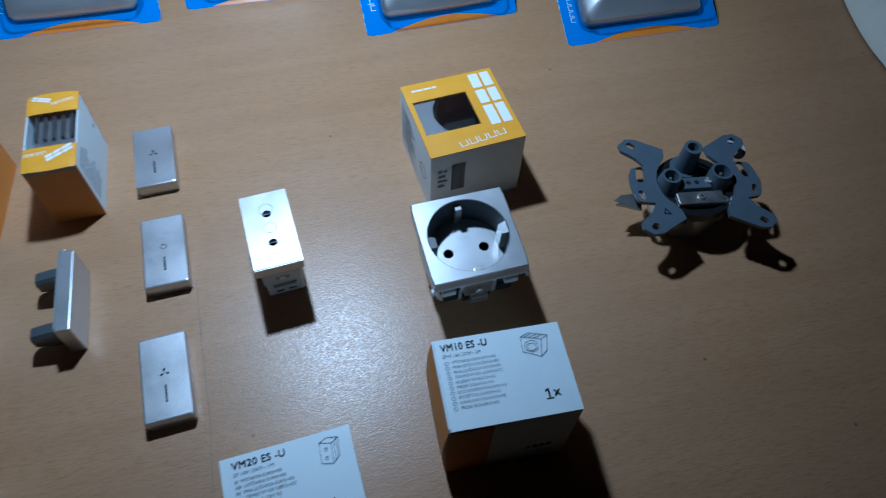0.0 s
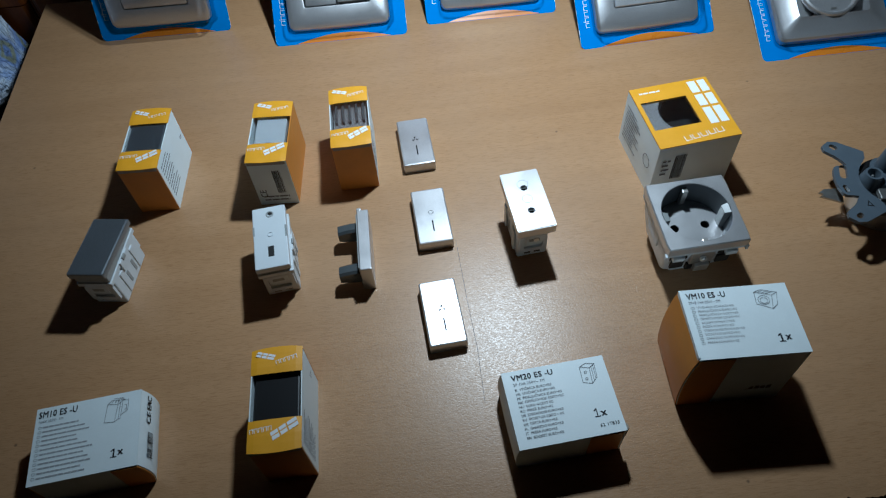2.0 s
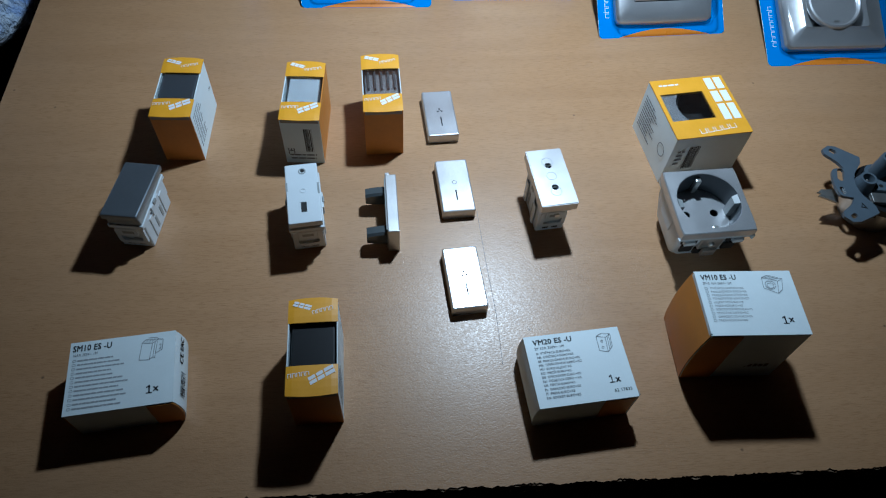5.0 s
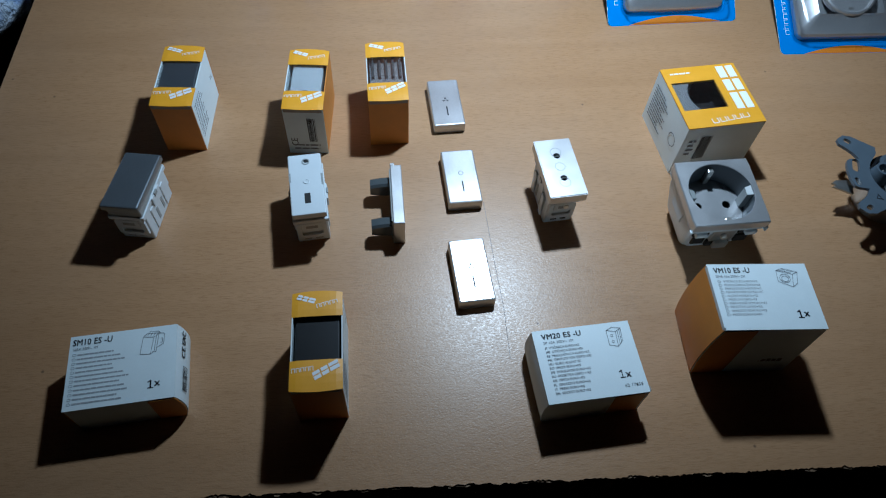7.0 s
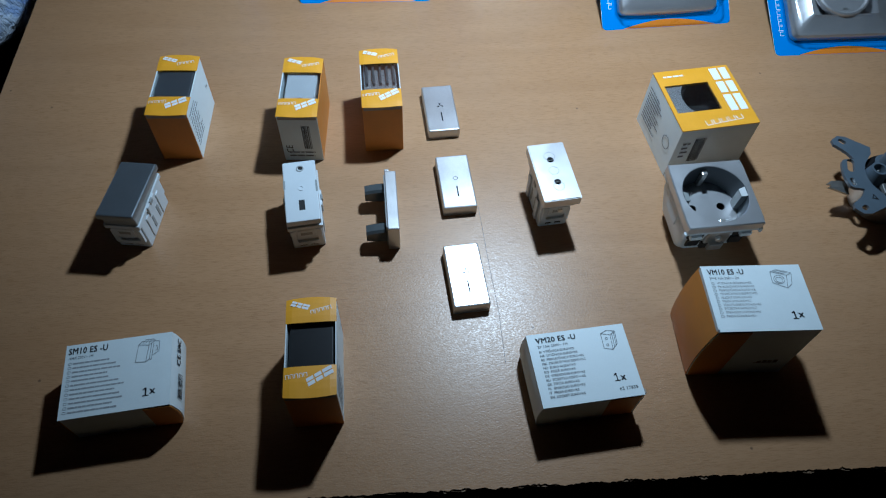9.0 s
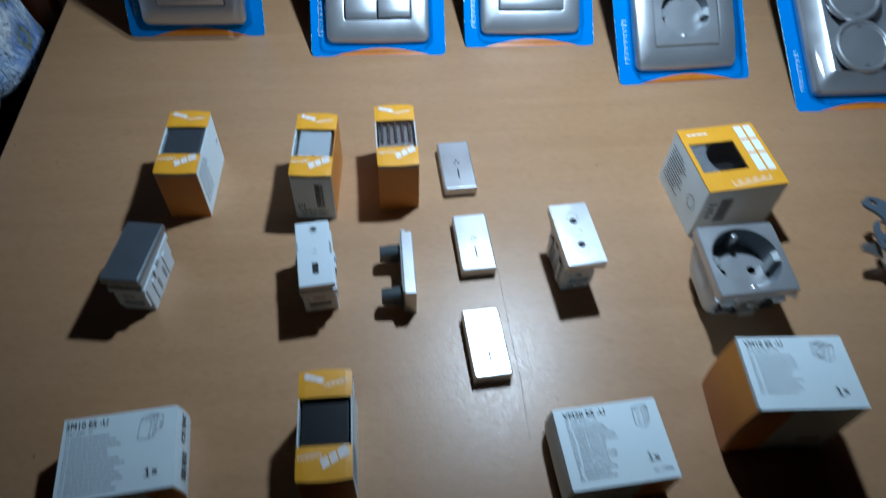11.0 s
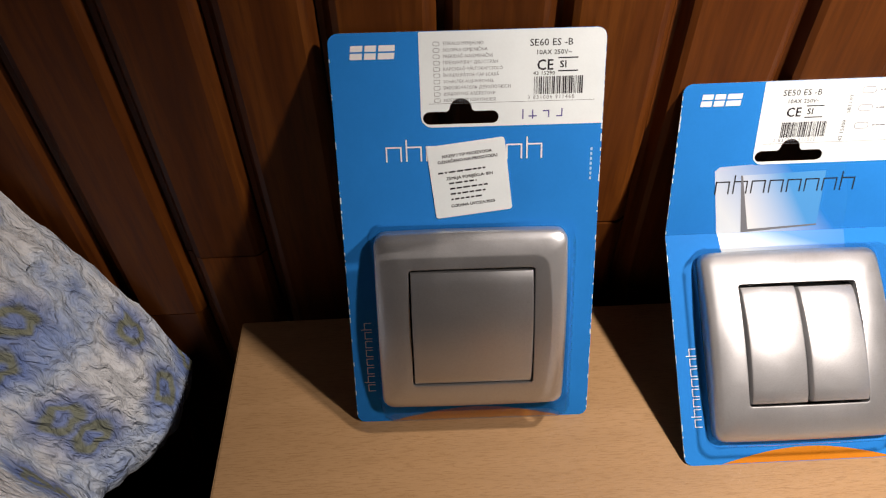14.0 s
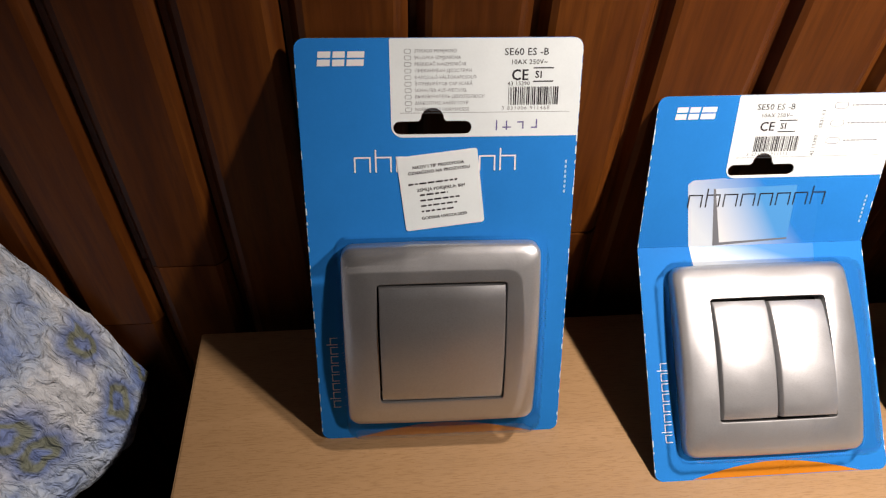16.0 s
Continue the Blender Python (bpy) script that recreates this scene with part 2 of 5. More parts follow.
def part(name, bm, mat, parent=None, label="", m=None, scale=MM, smooth=False):
    bmesh.ops.recalc_face_normals(bm, faces=bm.faces)
    if smooth:
        for f in bm.faces:
            f.smooth = len(f.verts) < 9
        for e in bm.edges:
            if len(e.link_faces) == 2 and e.calc_face_angle() > 0.6:
                e.smooth = False
    if m is not None:
        bmesh.ops.transform(bm, matrix=m, verts=bm.verts)
    if scale != 1:
        bmesh.ops.scale(bm, vec=(scale,) * 3, verts=bm.verts)
    me = bpy.data.meshes.new(name)
    bm.to_mesh(me)
    bm.free()
    for one in mat if isinstance(mat, (list, tuple)) else [mat]:
        me.materials.append(one)
    ob = new(name, me)
    ob.parent = parent
    if label:
        ob["label"] = label
    if name in PRINTS:
        ob["kind"] = "stuff"
    return ob


def thing(name, label, category, m, group=""):
    ob = new(name)
    ob.empty_display_size = 0.02
    ob.matrix_basis = m
    return tagged(ob, label, category, group)


def rounded(hw, hh, r, n=4, cx=0, cy=0):
    """Outline of a rounded rectangle, counter-clockwise."""
    r = max(min(r, hw - 1e-4, hh - 1e-4), 1e-4)
    pts = []
    for k, (sx, sy) in enumerate(((1, 1), (-1, 1), (-1, -1), (1, -1))):
        for i in range(n + 1):
            a = math.pi / 2 * (k + i / n)
            pts.append((cx + sx * (hw - r) + r * math.cos(a), cy + sy * (hh - r) + r * math.sin(a)))
    return pts


def circle(r, n=32, cx=0, cy=0, start=0.0):
    return [(cx + r * math.cos(start + 2 * math.pi * i / n), cy + r * math.sin(start + 2 * math.pi * i / n)) for i in range(n)]


def loft(bm, rings, cap0=True, cap1=True):
    """rings: lists of (x, y, z), all of one length."""
    vs = [[bm.verts.new(p) for p in ring] for ring in rings]
    n = len(rings[0])
    for a, b in zip(vs, vs[1:]):
        for i in range(n):
            bm.faces.new((a[i], a[(i + 1) % n], b[(i + 1) % n], b[i]))
    if cap0:
        bm.faces.new(vs[0][::-1])
    if cap1:
        bm.faces.new(vs[-1])
    return vs


def at(pts, z):
    return [(x, y, z) for x, y in pts]


def slab(hw, hh, z0, z1, r=1.0, bev=0.6, cx=0, cy=0, bm=None, n=3):
    """A rounded block with softened upper and lower edges."""
    bm = bm or bmesh.new()
    b = min(bev, (z1 - z0) * 0.45, hw * 0.45, hh * 0.45)
    loft(bm, [at(rounded(hw - b, hh - b, r, n, cx, cy), z0), at(rounded(hw, hh, r, n, cx, cy), z0 + b), at(rounded(hw, hh, r, n, cx, cy), z1 - b),
              at(rounded(hw - b * 0.3, hh - b * 0.3, r, n, cx, cy), z1 - b * 0.3), at(rounded(hw - b, hh - b, r, n, cx, cy), z1)])
    return bm


def block(x0, x1, y0, y1, z0, z1, bev=0.3, bm=None):
    return slab((x1 - x0) / 2, (y1 - y0) / 2, z0, z1, bev, bev, (x0 + x1) / 2, (y0 + y1) / 2, bm, 1)


def tube(r0, r1, z0, z1, n=24, cx=0, cy=0, bm=None, hollow=0.0, depth=0.0, bev=0.0):
    bm = bm or bmesh.new()
    rings = [at(circle(r0, n, cx, cy), z0)]
    if bev:
        rings += [at(circle(r1, n, cx, cy), z1 - bev), at(circle(r1 - bev, n, cx, cy), z1)]
    else:
        rings += [at(circle(r1, n, cx, cy), z1)]
    if hollow:
        rings += [at(circle(hollow, n, cx, cy), z1), at(circle(hollow, n, cx, cy), z1 - depth)]
    loft(bm, rings)
    return bm


def sheet(outer, holes, z0, z1, bm=None):
    """A flat piece of any outline with holes through it."""
    bm = bm or bmesh.new()
    edges, made = [], []
    for loop in [outer, *holes]:
        vs = [bm.verts.new((x, y, z0)) for x, y in loop]
        made += vs
        edges += [bm.edges.new((vs[i], vs[(i + 1) % len(vs)])) for i in range(len(vs))]
    got = bmesh.ops.triangle_fill(bm, use_beauty=True, use_dissolve=False, edges=edges)
    faces = [g for g in got["geom"] if isinstance(g, bmesh.types.BMFace)]
    up = bmesh.ops.extrude_face_region(bm, geom=faces)
    bmesh.ops.translate(bm, vec=(0, 0, z1 - z0), verts=[g for g in up["geom"] if isinstance(g, bmesh.types.BMVert)])
    return bm


def bars(boxes, z, thick=0.06):
    """Flat printed bars: (x0, x1, y0, y1)."""
    bm = bmesh.new()
    for x0, x1, y0, y1 in boxes:
        v = [bm.verts.new(p) for p in ((x0, y0, z), (x1, y0, z), (x1, y1, z), (x0, y1, z), (x0, y0, z + thick), (x1, y0, z + thick), (x1, y1, z + thick), (x0, y1, z + thick))]
        for f in ((4, 5, 6, 7), (0, 1, 5, 4), (1, 2, 6, 5), (2, 3, 7, 6), (3, 0, 4, 7)):
            bm.faces.new([v[i] for i in f])
    return bm


def lettering(name, body, size, x, y, z, mat, parent, m=None, spacing=1.0, squeeze=1.0, lead=1.0, align="LEFT", bold=0.0):
    """Readable printing: size is the height of the capitals in millimetres, (x, y) the first base line's start."""
    cu = bpy.data.curves.new(name, "FONT")
    cu.body, cu.size, cu.space_character, cu.space_line, cu.align_x = body, size / 0.69, spacing, lead, align
    cu.resolution_u = 2
    tmp = bpy.data.objects.new(name, cu)
    me = bpy.data.meshes.new_from_object(tmp)
    bpy.data.objects.remove(tmp)
    if bold:
        bm = bmesh.new()
        for k in range(4):
            first = len(bm.verts)
            bm.from_mesh(me)
            bm.verts.ensure_lookup_table()
            for v in bm.verts[first:]:
                v.co += Vector(((k % 2 - 0.5) * 2 * bold * size, (k // 2 - 0.5) * 1.2 * bold * size, 0.006 * k))
        bm.to_mesh(me)
        bm.free()
    mat4 = (m or Matrix()) @ Matrix.Translation((x, y, z)) @ Matrix.Diagonal((squeeze, 1, 1, 1))
    me.transform(Matrix.Scale(MM, 4) @ mat4)
    me.materials.clear()
    me.materials.append(mat)
    ob = new(name, me)
    ob.parent = parent
    return ob


def mark_big(x, y, h, z, slant=0.25, turn=0.0):
    """A brand mark as three plain slanted blocks, each with a slit."""
    bm = bmesh.new()
    c, s = math.cos(turn), math.sin(turn)
    x0 = 0.0
    for w in (0.9, 0.85, 1.2):
        for p, q in ((0, 0.45), (0.57, 1.0)):
            a, b, lo, hi = x0, x0 + w * h, p * h, q * h
            quad = [(a + slant * lo, lo), (b + slant * lo, lo), (b + slant * hi, hi), (a + slant * hi, hi)]
            bm.faces.new([bm.verts.new((x + c * u - s * v, y + s * u + c * v, z)) for u, v in quad])
        x0 += (w + 0.16) * h
    return bm


def mark_thin(x, y, w, h, z, n=8, tall=(1, 7), stroke=0.11, turn=0.0):
    """A product mark as a row of thin arches, some taller."""
    bm = bmesh.new()
    step = w / n
    c, s = math.cos(turn), math.sin(turn)
    for k in range(n):
        x0, x1 = k * step, (k + 0.8) * step
        top = h * (1.45 if k in tall else 1.0)
        t = stroke * h
        for a, b, p, q in ((x0, x0 + t, 0, top), (x1 - t, x1, 0, h), (x0 + t, x1 - t, h - t, h)):
            bm.faces.new([bm.verts.new((x + c * u - s * v, y + s * u + c * v, z)) for u, v in ((a, p), (b, p), (b, q), (a, q))])
    return bm


def barcode(x, y, w, h, z, seed):
    rng = random.Random(seed)
    out, u = [], 0.0
    while u < w - 0.5:
        k = rng.choice((0.22, 0.22, 0.4, 0.6))
        out.append((x + u, x + u + k, y, y + h))
        u += k + rng.choice((0.22, 0.3, 0.5))
    return bars(out, z, 0.03)


def lines_of_print(x, y, rows, pitch, h, width, z, seed, gap=0.9):
    """Print too small to read: rows of short bars."""
    rng = random.Random(seed)
    out = []
    for i in range(rows):
        u, end = 0.0, width * rng.uniform(0.62, 1.0)
        while u < end:
            k = rng.uniform(1.4, 4.2) * h
            out.append((x + u, x + min(u + k, end), y - i * pitch - h * 0.5, y - i * pitch + h * 0.5))
            u += k + gap * h * 0.6
    return bars(out, z, 0.03)


def face_pose(origin, right, up):
    """Matrix that lays a print (x right, y up, z outward) on a face."""
    r, u = Vector(right).normalized(), Vector(up).normalized()
    n = r.cross(u)
    return Matrix(((r.x, u.x, n.x, origin[0]), (r.y, u.y, n.y, origin[1]), (r.z, u.z, n.z, origin[2]), (0, 0, 0, 1)))


# ---- room ----
def room():
    def box_part(name, x0, x1, y0, y1, z0, z1, mat, label, cat):
        return tagged(part(name, block(x0, x1, y0, y1, z0, z1, 0.002), mat, None, "", None, 1), label, cat, "", "structure")
    box_part("floor", -1.6, 2.0, -2.4, 0.72, -0.1, 0, FLOORWOOD, "dark brown floor under the table", "floor")
    box_part("ceiling", -1.6, 2.0, -2.4, 0.72, 2.45, 2.55, PLASTER, "plain tan plaster ceiling", "ceiling")
    box_part("wall_west", -1.7, -1.6, -2.4, 0.72, 0, 2.45, PLASTER, "plain tan plaster side wall", "wall")
    box_part("wall_east", 2.0, 2.1, -2.4, 0.72, 0, 2.45, PLASTER, "plain tan plaster side wall", "wall")
    box_part("wall_south", -1.6, 2.0, -2.5, -2.4, 0, 2.45, PLASTER, "plain tan plaster rear wall", "wall")
    wall = box_part("wall_north", -1.6, 2.0, WALL_Y + 0.02, 0.72, 0, 2.45, PINE, "wall clad in dark varnished upright pine boards", "wall")
    return wall


SEAMS = (-0.367, -0.3245, -0.2803, -0.2326, -0.1848, -0.137, -0.085)


def planks(wall):
    """Narrow bevelled boards of uneven width, some with a butt joint."""
    def board(w, height):
        bm = bmesh.new()
        prof = [(0.0, 0.012), (0.0, 0.006), (0.0026, 0.006), (0.0058, 0.0012), (0.0085, 0.0), (w - 0.0062, 0.0), (w - 0.0035, 0.0012), (w - 0.0006, 0.0045), (w - 0.0006, 0.012)]
        lo = [bm.verts.new((x, y, 0)) for x, y in prof]
        hi = [bm.verts.new((x, y, height)) for x, y in prof]
        for i in range(len(prof) - 1):
            bm.faces.new((lo[i], lo[i + 1], hi[i + 1], hi[i]))
        bm.faces.new(lo)
        bm.faces.new(hi[::-1])
        bmesh.ops.recalc_face_normals(bm, faces=bm.faces)
        me = bpy.data.meshes.new("board")
        bm.to_mesh(me)
        bm.free()
        me.materials.append(PINE)
        return me
    rng = random.Random(4)
    seams = [SEAMS[0] - 0.0425 * k for k in range(28, 0, -1)] + list(SEAMS) + [SEAMS[-1] + 0.05 * k for k in range(1, 42)]
    first = seams.index(SEAMS[0])
    meshes = {}
    for k, (x, right) in enumerate(zip(seams, seams[1:])):
        joint = {0: 0.787, -1: 0.742, 4: 0.80, -3: 1.3}.get(k - first)
        spans = [(0.0, 2.44)] if joint is None else [(0.0, joint - 0.0012), (joint, 2.44)]
        for z0, z1 in spans:
            key = (round(right - x, 4), round(z1 - z0, 4))
            if key not in meshes:
                meshes[key] = board(*key)
            ob = new("board", meshes[key])
            ob.parent = wall
            ob.location = (x, WALL_Y + rng.uniform(0, 0.0012), z0)


# ---- table ----
def table():
    t = thing("table", "beech-laminate table with a torn chipboard front edge", "table", pose(0, 0, 0))
    x0, x1, y0, y1 = -0.342, 0.70, 0.083, 0.585
    rng = random.Random(2)
    bm = bmesh.new()
    n = 900
    fronts = []
    for i in range(n + 1):
        x = x0 + (x1 - x0) * i / n
        jag = 0.0011 * noise.noise((x * 55, 0, 0)) + 0.0009 * noise.noise((x * 210, 3, 0)) + 0.0006 * noise.noise((x * 700, 7, 0)) + 0.0003 * rng.uniform(-1, 1)
        fronts.append((x, y0 + 0.0018 - 0.0160 * x + jag))
    top = [bm.verts.new((x, y, TOP)) for x, y in fronts]
    b0, b1 = bm.verts.new((x0, y1, TOP)), bm.verts.new((x1, y1, TOP))
    bm.faces.new([*top, b1, b0])
    ex = bmesh.ops.extrude_face_region(bm, geom=bm.faces[:])
    bmesh.ops.translate(bm, vec=(0, 0, -0.0009), verts=[g for g in ex["geom"] if isinstance(g, bmesh.types.BMVert)])
    part("top_veneer", bm, BEECH, t, "beech-patterned laminate sheet", None, 1)
    bm = bmesh.new()
    rows = 6
    grid = []
    for j in range(rows + 1):
        z = TOP - 0.001 - 0.017 * j / rows
        grid.append([bm.verts.new((x, y0 + 0.0016 - 0.0160 * x + 0.0017 * noise.noise((x * 240, z * 420, 1)) + 0.0014 * noise.noise((x * 60, z * 160, 5)), z)) for x, _ in fronts])
    for a, b in zip(grid, grid[1:]):
        for i in range(n):
            bm.faces.new((a[i], a[i + 1], b[i + 1], b[i]))
    for g in (grid[0], grid[-1]):
        bk = [bm.verts.new((x0, y1, g[0].co.z)), bm.verts.new((x1, y1, g[0].co.z))]
        bm.faces.new([*g, bk[1], bk[0]])
        g.append(bk)
    a, b = grid[0][-1], grid[-1][-1]
    bm.faces.new((a[0], a[1], b[1], b[0]))
    part("core_board", bm, CHIP, t, "rough torn chipboard core", None, 1)
    part("edge_strip", block(x0 - 0.0009, x0 - 0.0001, y0 + 0.004, y1, TOP - 0.018, TOP - 0.0004, 0.0002), BEECH, t, "", None, 1)
    line = [(-0.0003, 0.2696), (0.0017, 0.2227), (0.0037, 0.1892), (0.0036, 0.1553)]
    part("pencil_line", strokes([line], TOP + 0.00012, 0.00022), GREYINK, t, "thin pencil line across the laminate", None, 1)
    for lx in (x0 + 0.05, x1 - 0.05):
        for ly in (y0 + 0.06, y1 - 0.05):
            part("leg", block(lx - 0.02, lx + 0.02, ly - 0.02, ly + 0.02, 0.001, TOP - 0.019, 0.003), BEECH, t, "", None, 1)
    return t


# ---- small modular packs ----
def pack(m, front, side, insert, label, group, code_front=False, seed=1):
    """Upright carton 27 x 55.5 x 42 mm with a window in its lid."""
    t = thing("carton", label, "box", m, group)
    hw, hl, h = 13.3, 27.5, 43.4
    part("front_panel", block(-hw, hw, -hl, -hl + 0.6, 0, h - 0.5), front, t)
    part("back_panel", block(-hw, hw, hl - 0.6, hl, 0, h - 0.5), ORANGE, t)
    part("side_panel", block(hw - 0.6, hw, -hl + 0.6, hl - 0.6, 0, h - 0.6), side, t)
    part("side_panel", block(-hw, -hw + 0.6, -hl + 0.6, hl - 0.6, 0, h - 0.6), PAPER, t)
    part("base_panel", block(-hw + 0.6, hw - 0.6, -hl + 0.6, hl - 0.6, 0.1, 0.7), GREYBOARD, t)
    bands = []
    for y0, y1 in ((-hl - 0.2, -hl + 16.0), (hl - 14.0, hl + 0.2)):
        bm = bmesh.new()
        rings, out = [], -1 if y0 < 0 else 1
        for i in range(9):
            x = -hw - 0.1 + (2 * hw + 0.2) * i / 8
            bow = 1.1 * (1 - (x / hw) ** 2)
            a, b = (y0 - bow, y1) if out < 0 else (y0, y1 + bow)
            droop = 0.5 * abs(x / hw) ** 5
            top = [h + 0.45 * math.sin(math.pi * k / 4) - droop for k in range(5)]
            ys = [a + (b - a) * k / 4 for k in range(5)]
            rings.append([(x, y, z - 0.5) for y, z in zip(ys, top)] + [(x, y, z) for y, z in reversed(list(zip(ys, top)))])
        loft(bm, rings)
        bands.append(part("lid_band", bm, YELLOW, t, "yellow printed lid band"))
    part("lid_tuck", block(-hw + 0.8, hw - 0.8, -hl - 0.6, -hl - 0.15, h - 3.4, h - 0.5, 0.15), GREYBOARD, t)
    part("brand_mark", mark_big(-0.5, -hl + 4.6, 4.4, h + 0.52, 0.15, 0.5), WHITEINK, bands[0], "white slanted blocks")
    part("range_mark", mark_thin(-12.2, -hl + 9.0, 11.5, 2.4, h + 0.52, 5, (), 0.13, 0.1), WHITEINK, bands[0], "thin white shapes")
    part("brand_mark", mark_big(-11.0, hl - 3.6, 3.0, h + 0.52, 0.1, -0.32), WHITEINK, bands[1], "white slanted blocks")
    part("range_mark", mark_thin(0.0, hl - 9.5, 11.8, 2.4, h + 0.52, 5, (), 0.13, 0.25), WHITEINK, bands[1], "thin white shapes")
    insert(t, hw, h)
    part("window_film", slab(hw - 0.3, 13.6, h - 0.9, h - 0.8, 0.3, 0.02, 0, 0.9), WINDOW, t, "clear plastic window")
    if code_front:
        f = face_pose((-hw, -hl - 0.08, 0), (1, 0, 0), (0, 0, 1))
        bm = barcode(15, 12, 6, 22, 0.03, seed)
        part("bar_code", bm, INK, t, "black bar code", f)
        lettering("printed_text", "CE", 4.5, 4.6, 21, 0.05, INK, t, f @ Matrix.Translation((12, 3, 0)) @ Matrix.Rotation(math.pi / 2, 4, "Z") @ Matrix.Translation((0, -16, 0)))
        part("small_print", lines_of_print(4, 8.5, 2, 3.4, 1.3, 18, 0.03, seed + 3), GREYINK, t, "", f)
    else:
        f = face_pose((hw + 0.08, -hl, 0), (0, 1, 0), (0, 0, 1))
        part("small_print", lines_of_print(4, 37, 10, 3.0, 0.9, 20, 0.03, seed + 5), GREYINK, t, "grey rows of print too small to read", f)
        lettering("printed_text", "1x", 3.2, 46, 21, 0.05, INK, t, f)
    return t


def insert_rocker(tone):
    def build(t, hw, h):
        # Silver rocker whose darker tone carries the shade inside the carton.
        part("packed_rocker", slab(11.6, 22, 8, h - 1.6, 1.0, 0.8), tone, t, "rocker cover seen through the window, darkened for shade")
    return build


def insert_mechanism(t, hw, h):
    body = part("packed_mechanism", slab(10.2, 21, 6, h - 2.5, 0.8, 0.6), IVORY, t, "white switch mechanism seen through the window")
    part("slot", bars([(-1.4, 1.4, -12.5, -8.5)], h - 2.48), HOLE, body)
    part("clip", block(10.3, 11.8, -8, 8, 10, h - 7), GREYPLASTIC, body)
    part("clip", block(-11.8, -10.3, -8, 8, 10, h - 7), GREYPLASTIC, body)


def insert_streaked(t, hw, h):
    body = part("packed_cover", slab(11.3, 22, 8, h - 5.2, 1.0, 0.8), ALU, t, "silver cover seen through the window, reflections drawn as dark bars")
    # Dark bars put the silver cover's stripe reflections into its shape.
    for k in range(5):
        part("rib", block(-9.8 + 4.6 * k, -8.2 + 4.6 * k, -3, 15, h - 5.4, h - 2.6), DARKGLOSS, body)


def insert_dark(t, hw, h):
    part("packed_cover", slab(11.6, 22, 8, h - 3.2, 1.0, 0.8), BLACK, t, "black glossy cover seen through the window")


def curved_patch(x0, x1, y, z0, z1, sz, swell, side):
    """Printed patch on a front panel whose outer edge follows the swollen side."""
    bm = bmesh.new()
    rows = []
    for k in range(9):
        z = z0 + (z1 - z0) * k / 8
        bow = swell * math.sin(math.pi * z / sz) ** 0.8
        a, b = (x0 - bow, x1) if side < 0 else (x0, x1 + bow)
        rows.append([(a, y, z), (b, y, z), (b, y + 0.4, z), (a, y + 0.4, z)])
    loft(bm, rows)
    return bm


# ---- larger cartons ----
def carton(m, sx, sy, sz, label, group, top, sides, seed, swell=(0.0, 0.0)):
    """A closed carton of single panels. sides: materials of front, right, back, left."""
    t = thing("carton", label, "box", m, group)
    hx, hy = sx / 2, sy / 2

    def panel(name, m4, w, h, mat, bulge, arch=0.0, grow=(0.0, 0.0)):
        bm = bmesh.new()
        n = 8
        g = []
        for j in range(n + 1):
            row = []
            for i in range(n + 1):
                u, v = i / n, j / n
                bow = math.sin(math.pi * v) ** 0.8 if 0 < v < 1 else 0.0
                row.append((w * (u - 0.5) + bow * (grow[1] * u - grow[0] * (1 - u)), h * (v - 0.5), bulge * math.sin(math.pi * u) * math.sin(math.pi * v) + arch * bow))
            g.append([bm.verts.new(p) for p in row])
        for a, b in zip(g, g[1:]):
            for i in range(n):
                bm.faces.new((a[i], a[i + 1], b[i + 1], b[i]))
        ex = bmesh.ops.extrude_face_region(bm, geom=bm.faces[:])
        bmesh.ops.translate(bm, vec=(0, 0, -0.5), verts=[g for g in ex["geom"] if isinstance(g, bmesh.types.BMVert)])
        return part(name, bm, mat, t, "", m4, smooth=True)
    front = panel("front_panel", face_pose((0, -hy, sz / 2), (1, 0, 0), (0, 0, 1)), sx - 1.1, sz - 0.2, sides[0], 0.3, 0.0, swell)
    right = panel("side_panel", face_pose((hx, 0, sz / 2), (0, 1, 0), (0, 0, 1)), sy - 0.1, sz - 0.2, sides[1], 0.3, swell[1])
    panel("back_panel", face_pose((0, hy, sz / 2), (-1, 0, 0), (0, 0, 1)), sx - 1.1, sz - 0.2, sides[2], 0.3, 0.0, swell[::-1])
    left = panel("side_panel", face_pose((-hx, 0, sz / 2), (0, -1, 0), (0, 0, 1)), sy - 0.1, sz - 0.2, sides[3], 0.5, swell[0])
    panel("base_panel", face_pose((0, 0, 0.6), (1, 0, 0), (0, 1, 0)), sx - 1.2, sy - 1.2, GREYBOARD, 0.0)
    lid = None
    if top is not None:
        lid = panel("top_panel", face_pose((0, 0, sz + 0.3), (1, 0, 0), (0, 1, 0)), sx + 0.2, sy + 0.2, top, 0.15)
    return t, lid, front, right, left


LINES_EURO = "\n".join(("SI  VTIČNICA EURO+KS", "HR  UTIČNICA EURO+KS", "RS  PRIKLJUČNICA EURO+KS", "MK  ПРИКЛУЧОК ЕВРО+КС", "HU  EURO ALJZAT KS", "RO  PRIZĂ EURO+KS",
                        "DE  STECKDOSE EURO+KS", "RU  РОЗЕТКА ЕВРО + KS", "GR  ΠΡΙΖΑ EURO+KS", "PL  GNIAZDO EURO+KS", "IT  PRESA EURO+KS", "EN  SOCKET EURO+KS"))


